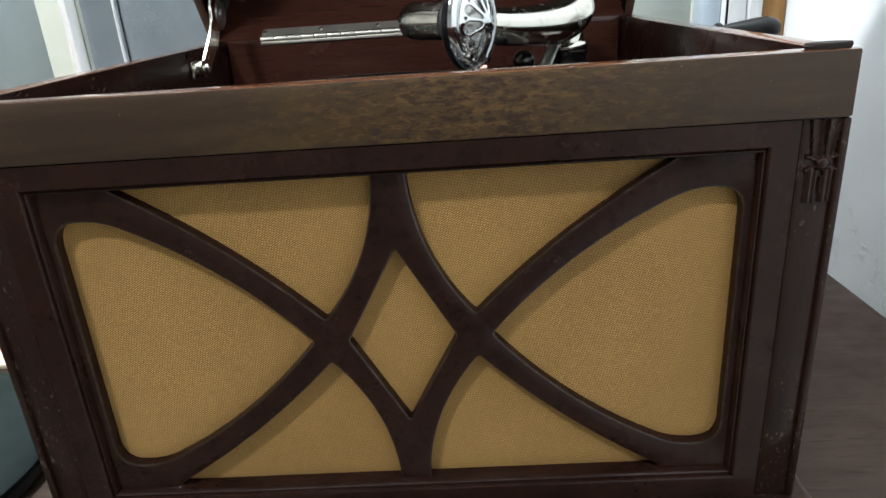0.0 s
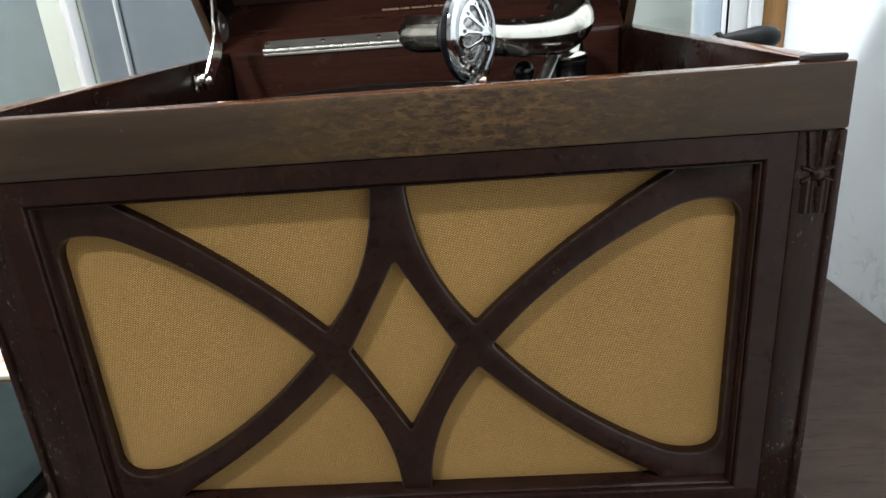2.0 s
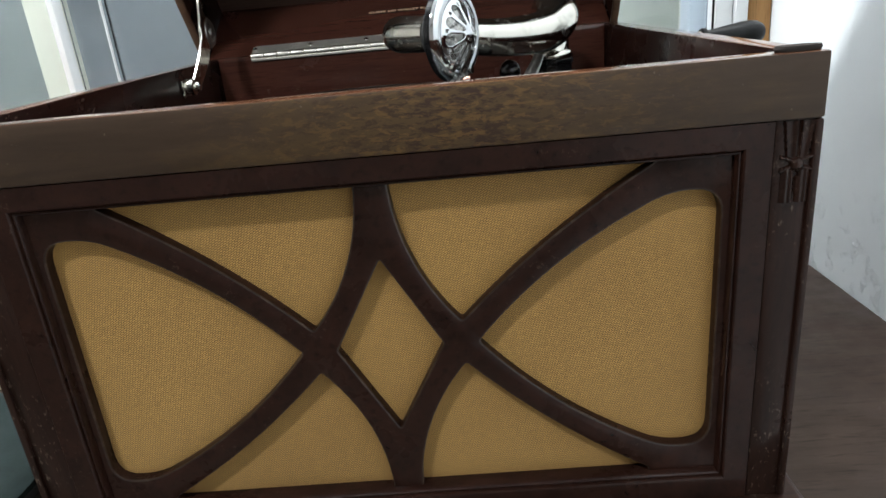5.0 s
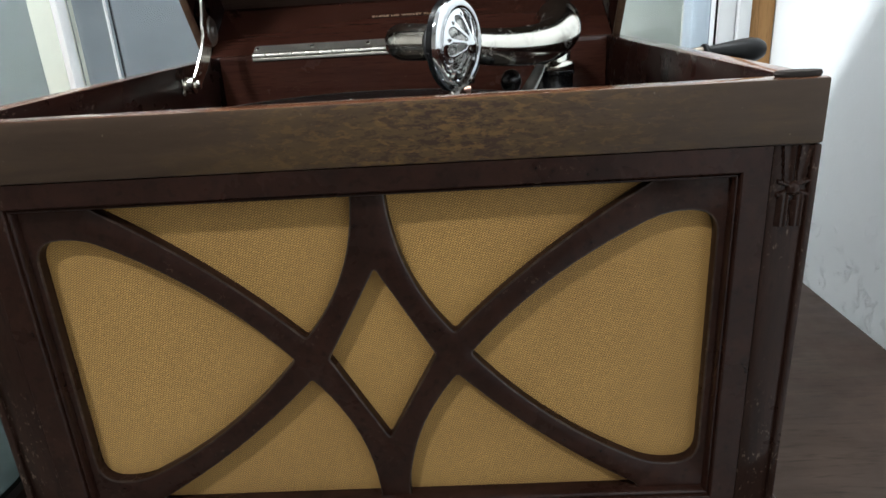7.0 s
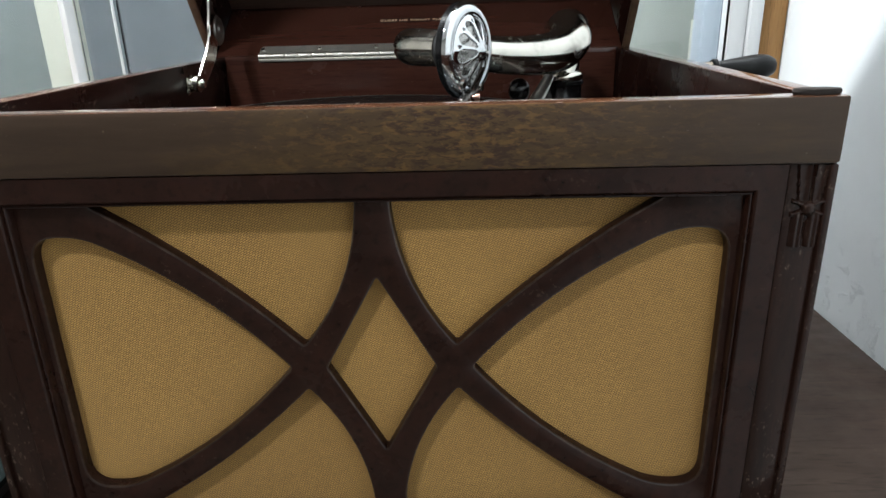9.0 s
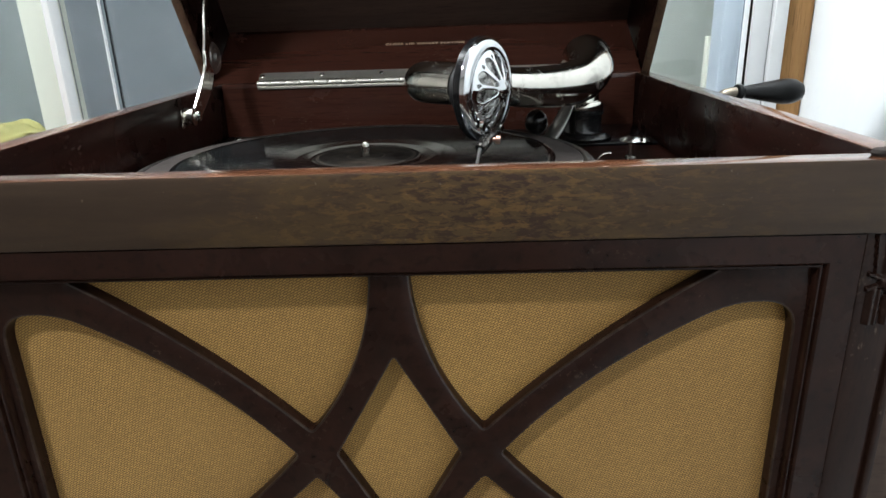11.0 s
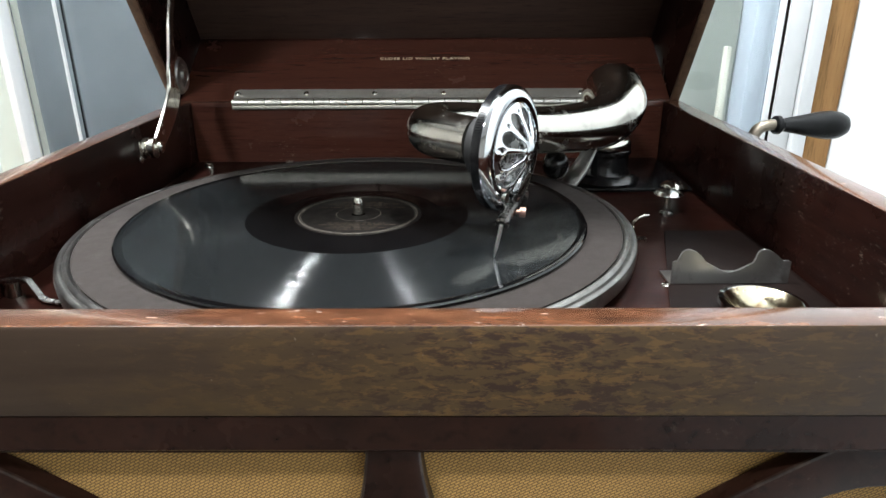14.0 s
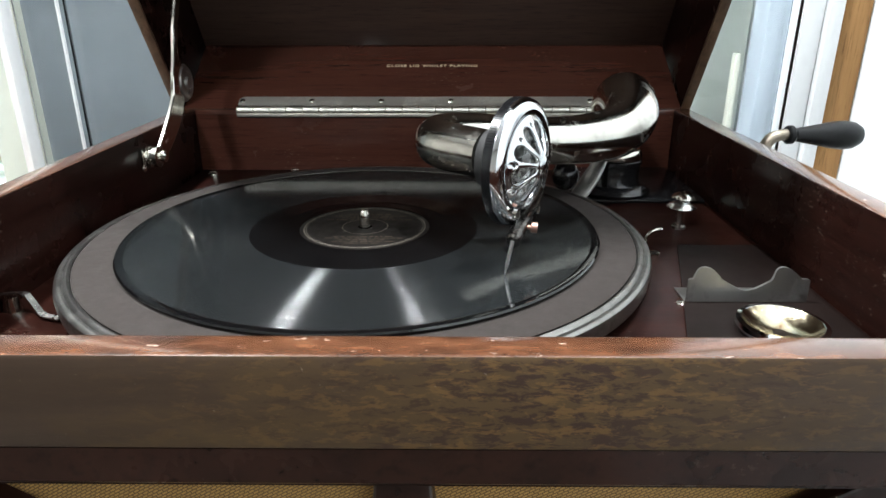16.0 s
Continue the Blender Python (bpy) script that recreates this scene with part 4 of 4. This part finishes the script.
part("hub", lathe([(0, 0.0129), (0.0022, 0.0127), (0.0042, 0.0120), (0.0056, 0.0110), (0.0050, 0.0100), (0, 0.0098)], SB, 28), CHROME, sound_box)
# stylus bar, clamp and needle
bar = bmesh.new()
low = SB @ Vector((0.0, -0.0270, 0.0048))
TIP = Vector((0.0393, 0.1270, REC_Z + 0.0019))
KNEE = TIP + Vector((0.0034, 0.0030, 0.0150))
way = (KNEE - low).normalized()
add_tube(bar, [(*(SB @ Vector((0, -0.010, 0.0125))), 0.0018), (*(SB @ Vector((0, -0.019, 0.0095))), 0.0024), (*low, 0.0026)], 5, 12, 0.7)
add_tube(bar, [(*(low - way * 0.004), 0.0036), (*(KNEE - way * 0.001), 0.0036), (*KNEE, 0.0026)], 0, 14)
part("stylus_bar", bar, DARK_PLATE, sound_box)
scr = bmesh.new()
mid = low + way * 0.0055
add_tube(scr, [(*mid, 0.0012), (*(mid + NORM * 0.0055 + ACROSS * 0.003), 0.0012)], 0, 10)
add_tube(scr, [(*(mid + NORM * 0.0045 + ACROSS * 0.0025), 0.0026), (*(mid + NORM * 0.0070 + ACROSS * 0.0038), 0.0026)], 0, 16)
part("needle_screw", scr, COPPER, sound_box, "copper-coloured needle screw")
for px, pz in ((-0.012, -0.0225), (0.012, -0.0225)):
    part("pivot_screw", lathe([(0, 0.0050), (0.0022, 0.0050), (0.0022, 0.003), (0, 0.003)], SB @ Matrix.Translation((px, pz, 0.002)), 16), NICKEL, sound_box)
part("needle", tube([(*(KNEE - way * 0.004), 0.0010), (*KNEE, 0.0010), (*(KNEE + (TIP - KNEE) * 0.7), 0.0009), (*TIP, 0.00012)], 0, 10), STEEL, sound_box, "bright steel needle")

# ---- fittings on the motor board ----
rest = root("arm_rest", (0.156, 0.133, DECK), "nickel tone arm rest plate with two raised lobes", "arm rest")
outline = [(0.1275, 0.0), (0.1850, 0.0)]
for k in range(57):
    x = 0.1850 - 0.0575 * k / 56
    z = 0.0118
    if 0.1400 < x < 0.1710:
        z -= 0.0058 * math.sin(math.pi * (x - 0.1400) / 0.0310) ** 2
    for c in (0.1365, 0.1740):
        z = max(z, 0.0090 + 0.95 * math.sqrt(max(0.0, 0.0072 ** 2 - (x - c) ** 2)) if abs(x - c) < 0.0072 else 0.0)
    outline.append((x, z if 0 < k < 56 else 0.0112))
rb = bmesh.new()
fr = [rb.verts.new((x, 0.133 + 1.5 * max(0, z - 0.0125), DECK + 0.0012 + z)) for x, z in outline]
f = rb.faces.new(fr)
ex = bmesh.ops.extrude_face_region(rb, geom=[f])["geom"]
bmesh.ops.translate(rb, verts=[g for g in ex if isinstance(g, bmesh.types.BMVert)], vec=(0, 0.0014, 0))
part("upright", rb, PLATE_NICKEL, rest)
part("foot", box((0.1270, 0.1345, DECK), (0.1860, 0.150, DECK + 0.0012), 0.0003), DULL_NICKEL, rest)
part("screw", screw(Matrix.Translation((0.1255, 0.1335, DECK)), 0.0026), NICKEL, rest)

NEED = Matrix.Translation((0.1588, 0.1025, DECK)) @ Matrix.Diagonal((0.82, 0.82, 0.9, 1))
cup = root("needle_cup", (0.163, 0.098, DECK), "round chrome needle cup with a brass-bright inside", "needle cup")
part("cup_body", lathe([(0, 0.0), (0.0205, 0.0), (0.0225, 0.0030), (0.0222, 0.0062), (0.0205, 0.0070), (0.0202, 0.0069)], NEED, 56), CHROME, cup)
part("cup_bowl", lathe([(0.0202, 0.0069), (0.0190, 0.0060), (0.0150, 0.0030), (0.0080, 0.0012), (0, 0.0008)], NEED, 56), BRASS, cup, "brass-bright inside of the cup")
part("cup_ring", lathe([(0.0205, 0.0072), (0.0230, 0.0066), (0.0236, 0.0045), (0.0229, 0.0030), (0.0226, 0.0045), (0.0222, 0.0064)], NEED, 56, True), CHROME, cup)
# plate made larger than a fitting needs, to darken the board's right part
plate = bmesh.new()
sheet = [[plate.verts.new((x, y, DECK + z)) for x, y in ((0.0930, 0.0135), (0.1955, 0.0135), (0.1955, 0.2120), (0.1485, 0.2120))] for z in (0.0001, 0.0009)]
for k in range(4):
    plate.faces.new((sheet[0][k - 1], sheet[0][k], sheet[1][k], sheet[1][k - 1]))
plate.faces.new(sheet[0][::-1])
plate.faces.new(sheet[1])
thing("fitting_plate", plate, DARK_SHEET, (0.154, 0.07, DECK), "thin dark brown plate, enlarged to darken the right of the motor board", "plate", smooth=0)

knob = root("speed_knob", (0.160, 0.246, DECK), "nickel mushroom knob on a thin post", "knob")
KN = Matrix.Translation((0.160, 0.246, DECK))
part("post", lathe([(0, 0), (0.0045, 0), (0.0045, 0.0015), (0.0024, 0.003), (0.0022, 0.011), (0.0034, 0.0135), (0, 0.0135)], KN, 24), KNOB_NICKEL, knob)
part("cap", lathe([(0, 0.0172), (0.003, 0.0170), (0.0060, 0.0163), (0.0082, 0.0151), (0.0092, 0.0141), (0.0086, 0.0136), (0.004, 0.0130), (0, 0.0128)], KN, 32), KNOB_NICKEL, knob)
thing("regulator_dial", lathe([(0, 0.004), (0.004, 0.0038), (0.0085, 0.002), (0.010, 0.0), (0, 0)], Matrix.Translation((0.1835, 0.304, DECK + 0.003)), 32), NICKEL, (0.1835, 0.304, DECK + 0.003), "low domed nickel regulator dial", "dial")

hook = root("brake_hook", (0.132, 0.200, DECK), "small curved nickel brake hook beside the turntable", "brake")
part("hook_arm", tube([(0.1255, 0.204, DECK + 0.001, 0.0011), (0.127, 0.203, DECK + 0.009, 0.0011), (0.1305, 0.2035, DECK + 0.0125, 0.0011), (0.136, 0.206, DECK + 0.0125, 0.0010)], 6, 10), NICKEL, hook)
part("hook_foot", lathe([(0, 0), (0.004, 0), (0.004, 0.002), (0, 0.0025)], Matrix.Translation((0.1295, 0.197, DECK)), 20), NICKEL, hook)

lever = root("brake_lever", (-0.180, 0.118, DECK), "bent bright nickel brake lever beside the turntable", "lever")
lv = bmesh.new()
prof = [(-0.1975, 0.1240, 0.0085), (-0.1880, 0.1240, 0.0092), (-0.1845, 0.1230, 0.0085), (-0.1745, 0.1150, 0.0030), (-0.1720, 0.1140, 0.0022), (-0.1640, 0.1115, 0.0022)]
rowsv = []
for x, y, z in prof:
    rowsv.append([lv.verts.new((x, y - 0.0015, DECK + z)), lv.verts.new((x + 0.001, y + 0.0015, DECK + z)), lv.verts.new((x + 0.001, y + 0.0015, DECK + z - 0.0008)), lv.verts.new((x, y - 0.0015, DECK + z - 0.0008))])
for a, b in zip(rowsv, rowsv[1:]):
    for k in range(4):
        lv.faces.new((a[k], a[(k + 1) % 4], b[(k + 1) % 4], b[k]))
lv.faces.new(rowsv[0][::-1]); lv.faces.new(rowsv[-1])
part("lever_arm", lv, KNOB_NICKEL, lever, smooth=25)
part("lever_post", lathe([(0, 0), (0.0045, 0), (0.0030, 0.0068), (0, 0.0068)], Matrix.Translation((-0.193, 0.1240, DECK)), 20), NICKEL, lever)

for sx, sy in ((-0.184, 0.380), (-0.117, 0.389), (-0.186, 0.02), (-0.19, 0.2)):
    part("board_screw", screw(Matrix.Translation((sx, sy, DECK)), 0.0042, 0.0024), NICKEL, G)

# ---- winding crank on the side ----
crank = root("winding_crank", (0.2126, 0.398, 0.93), "winding crank with a black turned wooden handle", "crank")
part("crank_rod", tube([(0.2127, 0.398, 0.930, 0.0052), (0.262, 0.398, 0.930, 0.0052), (0.276, 0.398, 0.940, 0.0052), (0.279, 0.399, 0.965, 0.0050), (0.279, 0.400, 0.990, 0.0050), (0.283, 0.4005, 1.0015, 0.0050), (0.293, 0.4015, 1.005, 0.0048), (0.306, 0.403, 1.005, 0.0046)], 8, 16), WORN_STEEL, crank, "worn bent steel rod")
part("escutcheon", lathe([(0, 0), (0.016, 0), (0.016, 0.002), (0.009, 0.003), (0, 0.003)], Matrix.Translation((0.2096, 0.398, 0.93)) @ Matrix.Rotation(radians(90), 4, "Y"), 28), DULL_NICKEL, crank)
HM = Matrix.Translation((0.2965, 0.4025, 1.005)) @ Matrix.Diagonal((0.94, 0.92, 0.9, 1)) @ Matrix.Rotation(radians(6), 4, "Z") @ Matrix.Rotation(radians(91.5), 4, "Y")
part("handle", lathe([(0, 0), (0.0072, 0.0), (0.0086, 0.0015), (0.0088, 0.0050), (0.0072, 0.0065), (0.0062, 0.0085), (0.0068, 0.0120), (0.0082, 0.020), (0.0104, 0.032), (0.0128, 0.045), (0.0136, 0.054), (0.0126, 0.0625), (0.0092, 0.0688), (0.004, 0.0712), (0, 0.0715)], HM, 40), HANDLE, crank, "black turned wooden handle")
